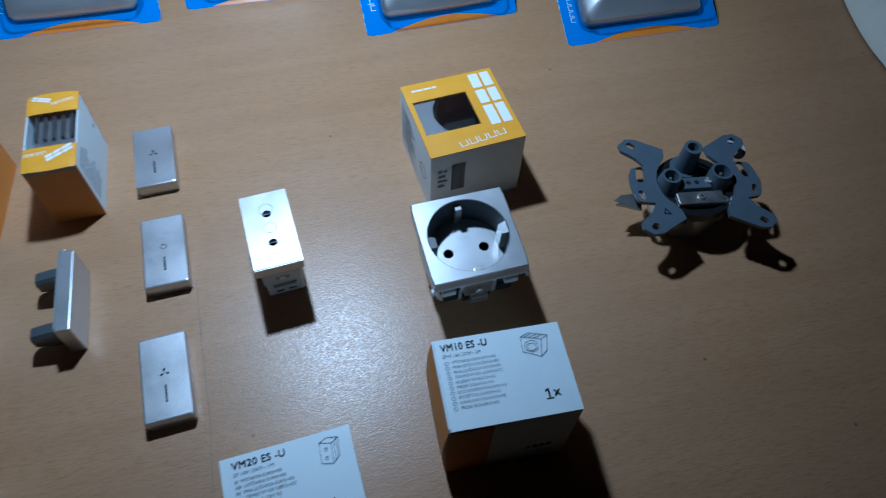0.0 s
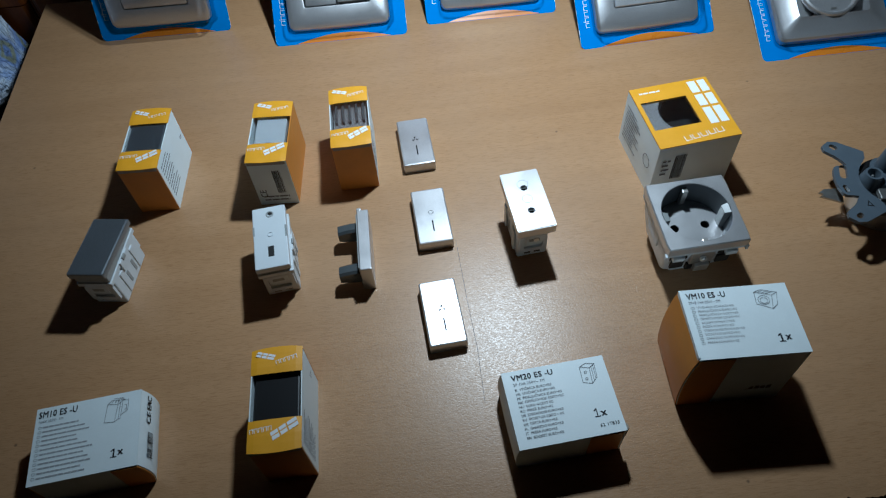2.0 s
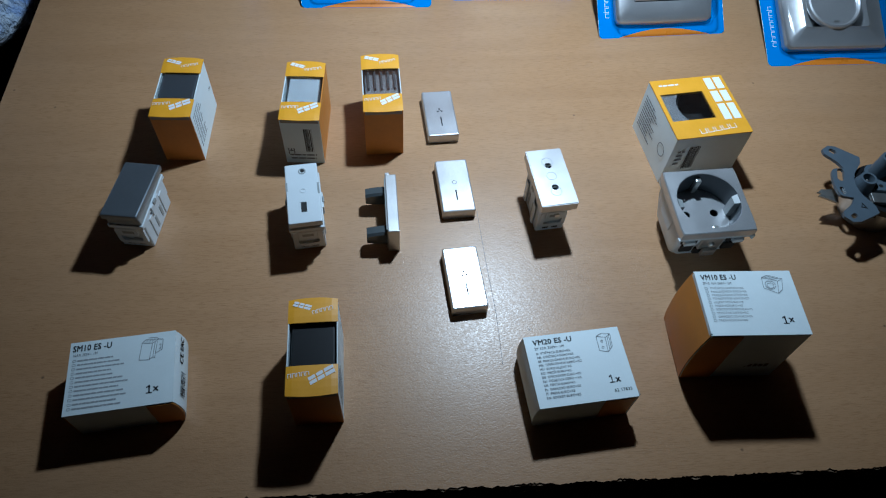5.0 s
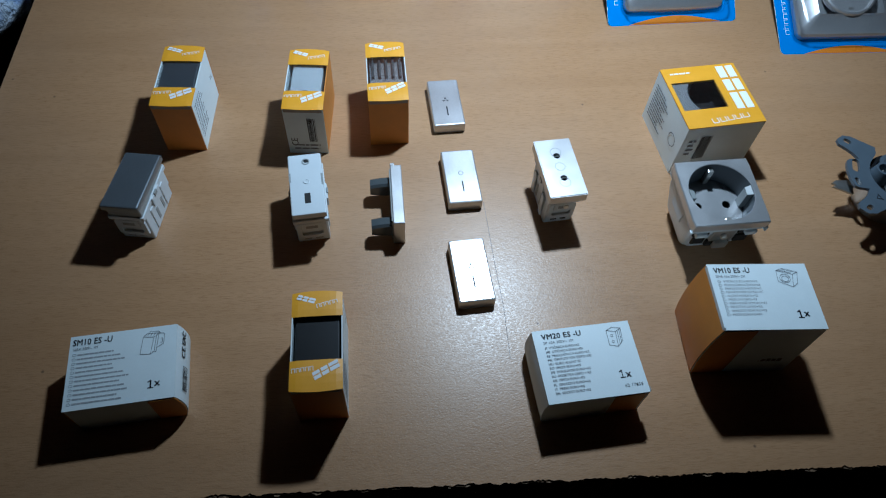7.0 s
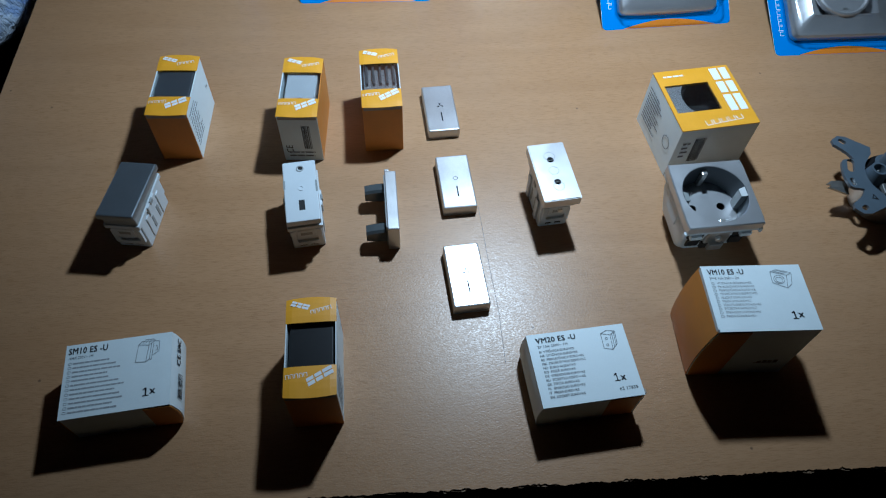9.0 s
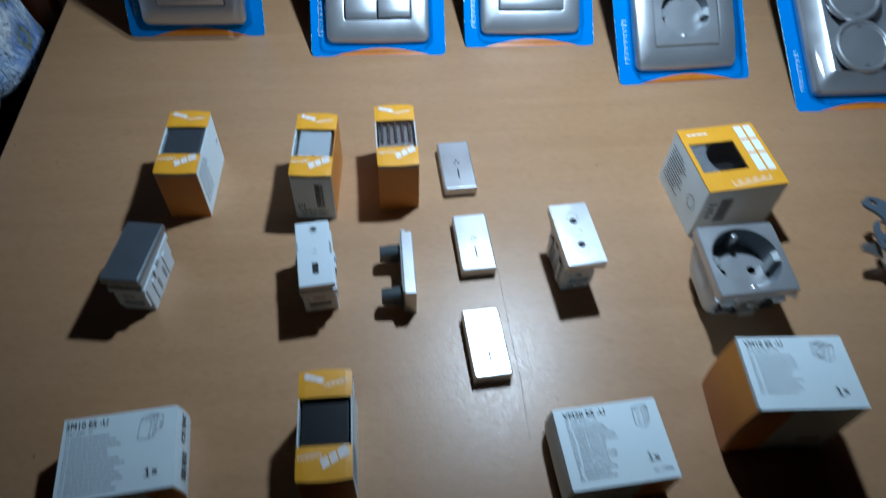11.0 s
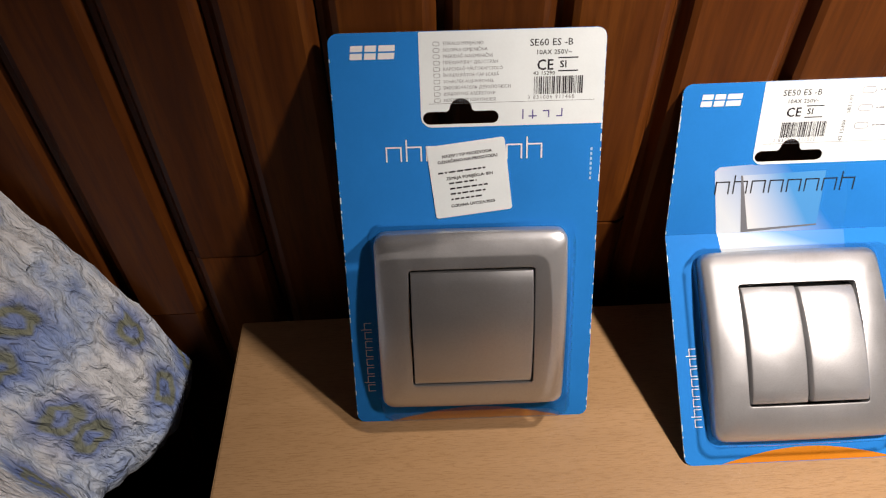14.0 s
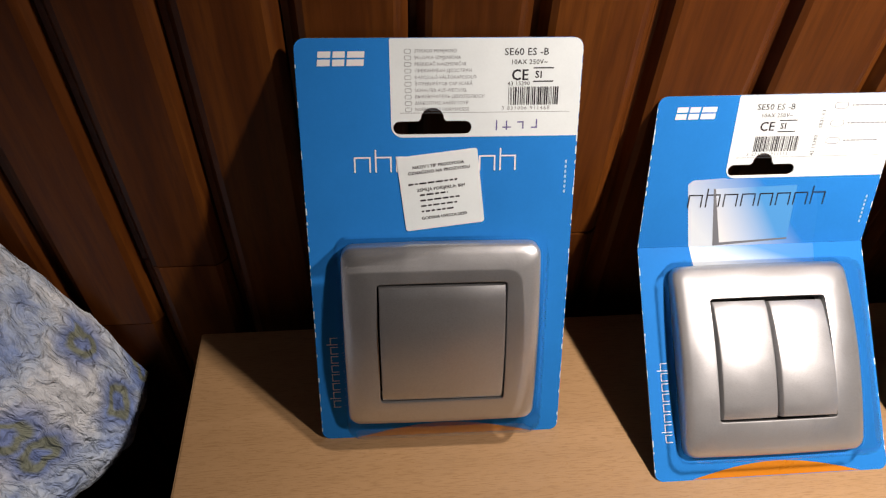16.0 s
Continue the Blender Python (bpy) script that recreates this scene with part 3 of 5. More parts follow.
def strokes(lines, z, w=0.24):
    """Thin ink strokes along open or closed lines of points."""
    bm = bmesh.new()
    for pts in lines:
        for (ax, ay), (bx, by) in zip(pts, pts[1:]):
            d = math.hypot(bx - ax, by - ay) or 1.0
            nx, ny = -(by - ay) / d * w / 2, (bx - ax) / d * w / 2
            bm.faces.new([bm.verts.new(p) for p in ((ax - nx, ay - ny, z), (bx - nx, by - ny, z), (bx + nx, by + ny, z), (ax + nx, ay + ny, z))])
    return bm


def line_drawing(kind, x, y, k, z, lid):
    """Small ink drawing of the packed device in perspective outline."""
    if kind == "switch":
        lines = [[(0, 0), (5.6, -0.6), (7, 9.8), (1.2, 10.6), (0, 0)], [(5.6, -0.6), (7.6, 1.0), (8.4, 10.8), (7, 9.8)], [(1.2, 10.6), (3.4, 12.6), (10.4, 12.0), (8.4, 10.8)], [(7.6, 1.0), (8.6, 0.4), (9.6, 10.6)],
                 [(8.9, 3), (12.6, 5.2), (12.8, 11.6), (10.4, 12.0)], [(10.8, 6), (11.8, 6), (11.8, 8.6), (10.8, 8.6)], [(3.6, 11.2), (4.4, 12.4)], [(5.2, 11), (6, 12.2)], [(6.8, 10.8), (7.8, 12.2)], [(4.6, 13.6), (9.6, 13.2), (10.4, 12.0)]]
    elif kind == "pair":
        lines = [[(0, 0), (5, -1.4), (5.8, 8), (0.4, 9.4), (0, 0)], [(5, -1.4), (8.4, 1.8), (9.2, 10), (5.8, 8)], [(0.4, 9.4), (4.2, 11), (9.2, 10)], [(6.4, -0.2), (7, 8.6)], [(7.6, 1), (8.2, 9.4)], circle(0.7, 12, 2.7, 1.8), circle(0.7, 12, 3.0, 5.8)]
    else:
        lines = [[(0, 1.5), (7.4, -2), (9.2, 6), (0.6, 8.4), (0, 1.5)], [(7.4, -2), (10.4, 0.4), (12.2, 7.4), (9.2, 6)], [(0.6, 8.4), (4.4, 9.8), (12.2, 7.4)], [(q * 1.0 + 4.3, p * 0.92 + 3.4) for q, p in circle(2.9, 22)], [(q + 4.3, p * 0.9 + 3.1) for q, p in circle(1.9, 18)], [(2, 8), (5.4, 9.2)], [(4, 7.6), (8, 8.6)], [(6, 7), (10, 7.9)]]
    part("line_drawing", strokes([[(x + k * a, y + k * b) for a, b in one] for one in lines], z), GREYINK, lid, "ink outline of the packed device")


LINES_SCHUKO = "\n".join(("VTIČNICA SCHUKO+KS", "PRIKLJUČNICA ŠUKO+KS", "PRIKLJUČNICA ŠUKO+KS", "ПРИКЛУЧОК ШУКО+КС", "ALJZAT SCHUKO+KS", "PRIZĂ SCHUKO+KS", "STECKDOSE SCHUKO+KS",
                          "РОЗЕТКА ШУКО+КС", "GNIAZDO SCHUKO+KS", "PRESA SCHUKO+KS"))


def text_lid(lid, sx, sy, z, code, rating, count, seed, euro=False, lines="", shift=0.0, narrow=0.98, tall=3.1, n=11, pitch=2.45):
    x0, y0 = -sx / 2 + shift, sy / 2
    lettering("printed_text", code, tall, x0 + 4.6, y0 - 5.6, z, INK, lid, None, 1.05, narrow, bold=0.03)
    lettering("printed_text", rating, 1.5, x0 + 4.8, y0 - 8.6, z, GREYINK, lid, None, 1.08, narrow, bold=0.012)
    if euro:
        lettering("printed_text", LINES_EURO, 1.32, x0 + 5.0, y0 - 11.6, z, GREYINK, lid, None, 1.0, 0.98, 1.25, bold=0.02)
    else:
        if lines:
            lettering("printed_text", lines, 1.25, x0 + 8.2, y0 - 11.6, z, GREYINK, lid, None, 1.04, 0.95, pitch / 1.25 * 0.69 * 1.0)
        else:
            part("small_print", lines_of_print(x0 + 7.6, y0 - 11.2, n, pitch, 0.85, 27, z - 0.05, seed, 0.5), PALEINK, lid, "grey rows of print too small to read")
        for k in range(n):
            cx, cy = x0 + 6.0, y0 - 11.1 - pitch * k
            part("language_ring", sheet(rounded(0.95, 0.75, 0.7, 3, cx, cy), [rounded(0.74, 0.54, 0.5, 3, cx, cy)], z - 0.05, z - 0.02), PALEINK, lid)
    cx, cy, w = sx / 2 - 12.2, -sy / 2 + (9.4 if euro else 6.4), 0.5 if euro else 0.8
    one = bars([(cx - w / 2, cx + w / 2, cy + 0.5, cy + 4.6), (cx - 1.5, cx + 1.5, cy, cy + 0.5)], z - 0.05, 0.05)
    sheet([(cx - w / 2 - 1.1, cy + 3.2), (cx - w / 2, cy + 3.7), (cx - w / 2, cy + 4.6), (cx - w / 2 - 1.1, cy + 3.8)], [], z - 0.05, z, one)
    part("printed_text", one, INK, lid)
    lettering("printed_text", "x", 3.8, sx / 2 - 10.2, -sy / 2 + (9.6 if euro else 7.4), z, INK, lid, bold=0.03)


# ---- switch mechanisms and covers ----
def rocker_cover(m, sign, group):
    t = thing("rocker_cover", "loose silver rocker cover with a printed sign on the table", "switch cover", m, group)
    bm = bmesh.new()
    hw, hl, h = 11.25, 22.5, 8.6
    rings = [at(rounded(hw - 0.2, hl - 0.2, 0.9), 0), at(rounded(hw, hl, 1.0), 1), at(rounded(hw, hl, 1.0), h - 0.9), at(rounded(hw - 0.25, hl - 0.25, 1.0), h - 0.3), at(rounded(hw - 0.9, hl - 0.9, 1.0), h)]
    loft(bm, rings)
    body = part("cover", bm, ALU, t, "", None, MM, True)
    part("position_line", bars([(-0.45, 0.45, -13.5, -4.5)], h + 0.005, 0.04), INK, body, "dark printed line")
    if sign == "fan":
        bm = bmesh.new()
        for k in range(3):
            a = math.radians(90 + 120 * k)
            pts = [(0.3 * math.cos(a + 1.57), 0.3 * math.sin(a + 1.57)), (2.3 * math.cos(a - 0.32), 2.3 * math.sin(a - 0.32)), (2.4 * math.cos(a + 0.32), 2.4 * math.sin(a + 0.32))]
            sheet([(x, y + 2) for x, y in pts], [], h + 0.005, h + 0.04, bm)
        part("printed_sign", bm, INK, body, "small three-bladed sign")
    else:
        bm = sheet(circle(1.7, 20, 0, 2.2), [circle(1.35, 20, 0, 2.2)], h + 0.005, h + 0.04)
        part("printed_sign", bm, INK, body, "small ring sign")
    return t


def clip_cover(m):
    """A cover on its long side, with two prongs."""
    t = thing("blank_cover", "silver blank cover standing on edge with two dark prongs", "switch cover", m)
    body = part("cover", slab(3.7, 23.4, 0, 22.4, 0.6, 0.6), ALU, t)
    part("rear_lip", block(-4.5, -3.6, -21, 21, 1, 21.4), GREYPLASTIC, body)
    part("lug", block(-3.7, -0.8, 23.2, 25.2, 15, 22.2), ALU, body)
    for y in (-17.5, 14.5):
        bm = bmesh.new()
        g = []
        for i in range(7):
            x = -4.2 - 13.0 * i / 6
            sag = 1.8 * (i / 6) ** 2
            tp = 17.5 - sag
            g.append([(x, y - 3.6, 6 + sag), (x, y + 3.6, 6 + sag), (x, y + 3.9, tp - 1.5), (x, y + 2.4, tp), (x, y - 2.4, tp), (x, y - 3.9, tp - 1.5)])
        loft(bm, g)
        part("prong", bm, DARKGLOSS, t, "curved dark grey plastic prong", None, MM, True)
    return t


def switch_body(t, w, l, top, mat=None):
    """Stepped plastic casing with claws, for a one-module device."""
    mat = mat or IVORY
    hw, hl = w / 2, l / 2
    body = part("casing", slab(hw - 0.6, hl - 3.5, 0, top - 8, 1.2, 0.6), mat, t)
    part("collar", slab(hw + 0.2, hl - 0.6, top - 11.5, top - 8.2, 0.8, 0.4), mat, t)
    for s in (-1, 1):
        y = s * (hl - 3.4)
        # Black block laid on the casing as the shade under the collar.
        part("recess", block(-hw + 1.4, hw - 1.4, y - 0.3, y + 0.3, top - 12.6, top - 8.1, 0.1), HOLE, body, "black block laid on for the shade under the seat")
        f = face_pose((0, s * (hl - 3.3), 0), (-s, 0, 0), (0, 0, 1))
        part("bracket", sheet(rounded(hw - 1.5, 7.6, 2.4, 4, 0, top - 20.5), [rounded(hw - 4.2, 4.6, 1.2, 3, 0, top - 20.5)], 0.0, 1.7), mat, body, "", f)
        part("terminal_gap", bars([(-hw + 5.0, -1.2, 3, top - 26), (1.2, hw - 5.0, 3, top - 26)], 0.0, 0.1), HOLE, body, "", f)
    part("terminal_block", slab(hw - 2.2, hl - 6, 0, 2.2, 1, 0.4), GREYPLASTIC, body)
    for s in (-1, 1):
        c = part("end_clip", block(-hw * 0.55, hw * 0.55, s * (hl - 2.2) - 1.6, s * (hl - 2.2) + 1.6, top - 19, top - 11.6), mat, t)
        part("clip_slot", bars([(-hw * 0.33, hw * 0.33, 0, 2.6)], 0), GREYPLASTIC, c, "", face_pose((0, s * (hl - 0.55), top - 16.5), (-s, 0, 0), (0, 0, 1)))
        for y in (-9, 10):
            part("rib", block(s * hw - 0.9, s * hw + 0.1, y - 2.2, y + 2.2, 2, top - 14), mat, body)
            part("terminal_gap", block(s * (hw - 0.6) - 0.3, s * (hw - 0.6) + 0.3, y * 0.45 - 1.2, y * 0.45 + 1.2, 4, top - 20, 0.1), GREYPLASTIC, body)
        part("side_clip", block(s * (hw + 0.2) - 0.5, s * (hw + 0.2) + 0.9, -6.5, 5.5, top - 16, top - 8.4), mat, t)
        part("latch", block(s * (hw + 0.9) - 0.4, s * (hw + 0.9) + 0.7, -2.5, 1.5, top - 10.6, top - 7.6), GREYPLASTIC, t)
    return body


def mechanism(m):
    t = thing("switch_mechanism", "bare white plastic switch mechanism without its cover", "switch", m)
    switch_body(t, 21.5, 46, 34)
    top = part("rocker_seat", slab(10.3, 23.6, 29.2, 34, 0.7, 0.6), IVORY, t)
    # Neck coloured dark to hold the shade under the seat's overhang.
    part("neck", slab(9.3, 21.0, 25.6, 29.3, 0.8, 0.3), DARKGLOSS, t)
    part("lamp_slot", bars([(-1.8, 1.8, -15.4, -7.6)], 34.005, 0.04), HOLE, top, "dark rectangular slot")
    part("pin_hole", sheet(circle(2.4, 20, 0.6, 17.3), [circle(1.7, 20, 0.6, 17.3)], 34.0, 34.25), GREYPLASTIC, top)
    part("pin_hole", sheet(circle(1.5, 20, 0.8, 17.8), [], 34.005, 34.04), HOLE, top)
    part("pivot_dimple", sheet(circle(1.9, 20, 0.2, 1.5), [circle(1.3, 20, 0.2, 1.5)], 34.0, 34.3), IVORY, top)
    part("notch", bars([(-10.4, -9.2, 2, 9)], 34.005, 0.03), GREYPLASTIC, top)
    part("notch", bars([(9.2, 10.4, -2, 7)], 34.005, 0.03), GREYPLASTIC, top)
    return t


def rocker_switch(m):
    t = thing("rocker_switch", "assembled switch module with a pewter-grey rocker on white casing", "switch", m)
    switch_body(t, 21.5, 44, 34)
    bm = bmesh.new()
    hw, hl = 11.3, 22.6
    tilt = lambda pts, z, k: [(x, y, z + k * y / hl) for x, y in pts]
    loft(bm, [tilt(rounded(hw - 0.3, hl - 0.3, 0.8), 31.0, -1.9), tilt(rounded(hw, hl, 0.9), 31.4, -1.9), tilt(rounded(hw, hl, 0.9), 34.6, -1.9), tilt(rounded(hw - 0.3, hl - 0.3, 0.9), 35.3, -1.9), tilt(rounded(hw - 1, hl - 1, 0.9), 35.6, -1.9)])
    part("rocker_seat", slab(10.2, 20.6, 25.6, 31.8, 0.8, 0.5), GREYPLASTIC, t)
    part("rocker", bm, ALUDARK, t, "pewter-grey painted rocker", None, MM, True)
    return t


def euro_socket(m):
    t = thing("socket_module", "narrow two-pin socket module with a silver face", "socket", m)
    switch_body(t, 20.5, 40, 35, IVORY)
    hw, hl = 12.0, 23.3
    holes = [(0, 9.2), (0, -9.0)]
    bm = sheet(rounded(hw, hl, 0.9), [circle(2.25, 18, x, y) for x, y in holes], 30.0, 36.5)
    bmesh.ops.bevel(bm, geom=[e for e in bm.edges if len(e.link_faces) == 2 and e.calc_face_angle() > 1 and abs(e.verts[0].co.z - e.verts[1].co.z) < 0.1 and e.verts[0].co.z > 36 and max(abs(e.verts[0].co.x) / hw, abs(e.verts[0].co.y) / hl) > 0.9], offset=0.5, segments=2, affect="EDGES")
    face = part("face_plate", bm, ALU, t)
    for x, y in holes:
        part("pin_sleeve", tube(2.2, 2.2, 24, 33.5, 18, x, y, None, 2.0, 9), HOLE, face)
    for y, r in ((12.2, 3.6), (0.3, 3.3), (-12.4, 3.6)):
        part("moulded_ring", sheet(circle(r, 28, 0, y), [circle(r - 0.28, 28, 0, y)], 36.5, 36.56), GREYPLASTIC, face)
    part("front_screw", tube(1.6, 1.6, 0, 1.0, 14, 0, 0), STEEL, t, "", face_pose((0, -22, 24), (1, 0, 0), (0, 0, 1)))
    return t


def schuko_face(parent, hw, hl, z0, z1, r, depth, mat, name="face_plate", turn=0.0):
    """Square face with a round well, two pin holes and side earth clips."""
    n = 48
    outer = []
    for i in range(n):
        a = 2 * math.pi * i / n
        c, s = math.cos(a), math.sin(a)
        k = min(hw / max(abs(c), 1e-6), hl / max(abs(s), 1e-6))
        outer.append((c * k, s * k))
    inset = [(x * (1 - 0.6 / hw), y * (1 - 0.6 / hl)) for x, y in outer]
    ring = circle(r, n)
    bm = bmesh.new()
    loft(bm, [at(circle(r + 0.8, n), z0), at(outer, z0), at(outer, z1 - 0.6), at(inset, z1), at(circle(r + 0.35, n), z1), at(ring, z1 - 0.35)], False, False)
    face = part(name, bm, mat, parent, "", pose(0, 0, 0, 0, 0, turn), MM, True)
    tm = pose(0, 0, 0, 0, 0, turn)
    bm = bmesh.new()
    loft(bm, [at(ring, z1 - 0.35), at(circle(r - 0.9, n), z1 - depth), at(circle(r + 0.3, n), z1 - depth), at(circle(r + 0.3, n), z1 - 0.8)], False, False)
    part("well_wall", bm, WELL, face, "wall of the round well, darkened in colour for its shade", tm, MM, True)
    part("well_floor", sheet(circle(r - 0.95, n), [circle(2.7, 20, -9.5, 0), circle(2.7, 20, 9.5, 0)], z1 - depth + 0.05, z1 - depth + 0.9), mat, face, "", tm)
    for s in (-1, 1):
        part("pin_hole", tube(2.65, 2.65, z1 - depth - 6, z1 - depth + 0.3, 20, s * 9.5, 0, None, 2.5, 6), HOLE, face, "", tm)
        bm = block(-1.7, 1.7, s * (r - 2.2) - 1.6, s * (r - 2.2) + 1.6, z1 - depth + 0.8, z1 - 3.5)
        part("earth_clip", bm, STEEL, face, "bright steel earthing clip", tm)
        bm = bmesh.new()
        prof = [(-3.4, z1 - depth), (3.4, z1 - depth), (3.4, z1 - 0.5), (-3.4, z1 - 0.5)]
        loft(bm, [[(s * (r - 0.4), a, b) for a, b in prof], [(s * (r - 4.0), a * 0.8, b - 1.2) for a, b in prof]])
        part("key_rib", bm, GREYPLASTIC, face, "", tm)
    return face


def schuko_module(m):
    t = thing("socket_module", "earthed square socket insert with silver face and steel terminals", "socket", m)
    hw, hl, top = 24.4, 23.8, 41.5
    schuko_face(t, hw, hl, top - 6.0, top, 20.4, 17.0, ALU)
    part("collar", sheet(rounded(hw - 0.6, hl - 0.8, 0.8), [circle(20.9, 36)], top - 9.5, top - 6.05), IVORY, t)
    bm = bmesh.new()
    loft(bm, [at(rounded(17.5, 14.5, 4), 3.0), at(rounded(19.0, 16.5, 4), 6.0), at(rounded(22.6, 20.8, 3), top - 16), at(rounded(22.6, 21.4, 3), top - 9.6)], True, False)
    body = part("casing", bm, IVORY, t, "", None, MM, True)
    for x0, x1, z0, z1 in ((-20, -9.5, top - 15.5, top - 10.2), (9.5, 20, top - 15.5, top - 10.2), (-7.5, 7.5, top - 29, top - 23), (-18, -10, top - 25, top - 18), (10, 18, top - 25, top - 18)):
        # Black blocks on the front stand in for shade in the openings.
        part("terminal_gap", block(x0, x1, -21.9, -20.6 + (top - 16 - z1) * 0.12 * (z1 < top - 16), z0, z1, 0.2), HOLE, body, "terminal opening as a black block for its shade")
    part("foot_block", slab(13, 15, 0, 3.0, 2, 0.5), IVORY, body)
    for s in (-1, 1):
        part("side_clip", block(s * 22 - 1.2, s * 22 + 1.6, -8, 8, top - 20, top - 9.7), IVORY, t)
        part("bracket", block(-7, 7, s * 21.3 - 1.3, s * 21.3 + 1.3, top - 22, top - 10), TIN, t, "tin terminal bracket")
        part("claw", block(s * 16 - 3.5, s * 16 + 3.5, -24.5, -20.5, top - 13.5, top - 9.8), IVORY, t)
        sc = part("terminal_screw", tube(2.1, 2.1, 0, 2.2, 16, 0, 0, None, 0, 0, 0.4), STEEL, t, "", face_pose((0, s * 22.7, top - 15.5), (-s, 0, 0), (0, 0, 1)))
        part("latch", block(s * 24.2 - 0.7, s * 24.2 + 0.8, -24.4, -21.8, top - 10.5, top - 6.3), IVORY, t)
    part("wire_clamp", block(-4.5, 4.5, -25.5, -22.8, top - 26, top - 20), TIN, t)
    return t


# ---- antenna outlet on its support frame ----
def antenna_outlet(m):
    t = thing("antenna_outlet", "slate-grey antenna outlet insert on a four-lug support frame", "aerial socket", m)
    z = 26.5
    ring_out, ring_in = 38.0, 22.5

    slot = lambda cx, cy, w, h, rot: [(cx + x * math.cos(rot) - y * math.sin(rot), cy + x * math.sin(rot) + y * math.cos(rot)) for x, y in rounded(w, h, min(w, h), 5)]
    for sx in (-1, 1):
        out = []
        for i in range(23):
            a = math.radians(-33 + 66 * i / 22)
            dent = 1 - 0.20 * math.exp(-((abs(math.degrees(a)) - 27) / 5.0) ** 2)
            out.append((ring_out * dent * math.cos(a), ring_out * dent * math.sin(a)))
        tip_t = [(28, 21), (33, 22.5), (38, 27), (38.4, 31.5), (33.5, 35.6), (28, 35.2), (12.5, 26), (13.5, 20)]
        tip_b = [(x, -y) for x, y in tip_t[::-1]]
        inner = []
        for i in range(11):
            a = math.radians(40 - 80 * i / 10)
            inner.append((ring_in * math.cos(a), ring_in * math.sin(a)))
        outline = out + tip_t[1:] + inner + tip_b[:-1]
        outline = [(sx * x, y) for x, y in outline]
        holes = [slot(sx * 31.2, 30.2, 2.9, 1.9, sx * 0.75), slot(sx * 31.2, -30.2, 2.6, 1.9, -sx * 0.75), slot(sx * 31.0, 7.5, 2.4, 6.0, sx * 0.2), slot(sx * 33.2, -7.5, 1.5, 3.4, -sx * 0.25)]
        part("support_frame", sheet(outline, holes, z, z + 2.2), SLATE, t, "slate-grey plastic frame half with screw slots")
    part("triangle_mark", sheet([(-24.5, -22.2), (-20.0, -22.8), (-22.6, -17.6)], [[(-23.6, -21.5), (-21.2, -21.8), (-22.6, -19.0)]], z + 2.2, z + 2.3), BLACK, t)
    part("base_can", tube(20, 22, 0.5, 21, 40, 0, 0, None, 0, 0, 1.0), TIN, t, "dull tin can under the frame", None, MM, True)
    cradle = part("cradle", tube(23.5, 22.8, 21.0, 25.5, 40, 0, 0, None, 19, 2.0), BLACK, t, "", None, MM, True)
    for cx, cy, r0, r1, h in ((-15, 1.5, 8.2, 5.6, 33.5), (15, 2.5, 8.2, 6.2, 34.0)):
        con = part("coax_port", tube(r0, r1, 22, h, 28, cx, cy, None, r1 - 1.5, 8), SLATE, t, "round aerial port", None, MM, True)
        part("coax_pin", tube(1.0, 0.8, h - 8, h - 2, 12, cx, cy, None, 0, 0, 0.3), STEEL, con)
    stem = part("threaded_stem", tube(6.4, 5.2, 22, 42, 28, -1.5, 14.5, None, 3.4, 5, 0), SLATE, t, "tall slate-grey stem", None, MM, True)
    part("stem_flange", tube(9.5, 8.5, 22, 25.8, 28, -1.5, 14.5), SLATE, stem, "", None, MM, True)
    bridge = part("bridge", slab(9, 4.2, 22, 28.5, 1, 0.5, 0, -0.5), SLATE, t)
    for x in (-4.2, 0.8):
        part("bridge_hole", sheet(circle(1.5, 16, x, -0.5), [], 28.5, 28.56), HOLE, bridge)
    strap = part("cable_strap", slab(13.5, 4.4, 24.5, 27.8, 0.8, 0.4, 0.5, -11), TIN, t, "tin cable clamp strap")
    part("cable_trough", slab(14, 5.5, 16, 24, 2, 0.5, 0.5, -15), BLACK, t)
    for x, y, zz in ((1, -10.6, 27.8), (-22.0, 9, 26.6), (8.2, 0.2, 28.5), (19.6, -13.5, 27.2), (14.2, -12.8, 26.6)):
        s = part("screw", tube(2.7, 2.4, zz - 3, zz + 1.0, 16, x, y, None, 0, 0, 0.5), STEEL, t, "bright cross-head screw", None, MM, True)
        part("screw_slot", bars([(x - 1.2, x + 1.2, y - 0.22, y + 0.22), (x - 0.22, x + 0.22, y - 1.2, y + 1.2)], zz + 1.005, 0.03), BLACK, s)
    for y0, rz in ((-1, 12), (-7, -10)):
        bm = sheet([(0, -2.5), (9, -2.0), (12.5, 0.2), (9.5, 0.4), (12, 2.6), (8, 2.4), (0, 2.5)], [], 0, 1.0)
        part("spreader_claw", bm, TIN, t, "pointed tin spreader claw", pose(-31, y0, 17, 0, -12, 180 + rz) @ Matrix.Scale(1.35, 4))
    part("spreader_claw", sheet(circle(7, 24), [], 0, 1.0), IVORY, t, "round white plastic tab", pose(37.5, 31, 20, 12, 15, 0))
    return t


# ---- blister packs on hanging cards ----
CARD_W = 110.5


def rr_corners(x0, x1, y0, y1, tl, tr, br, bl, n=5):
    pts = []
    for cx, cy, r, a0 in ((x1 - tr, y1 - tr, tr, 0), (x0 + tl, y1 - tl, tl, 90), (x0 + bl, y0 + bl, bl, 180), (x1 - br, y0 + br, br, 270)):
        for i in range(n + 1):
            a = math.radians(a0 + 90 * i / n)
            pts.append((cx + r * math.cos(a), cy + r * math.sin(a)))
    return pts


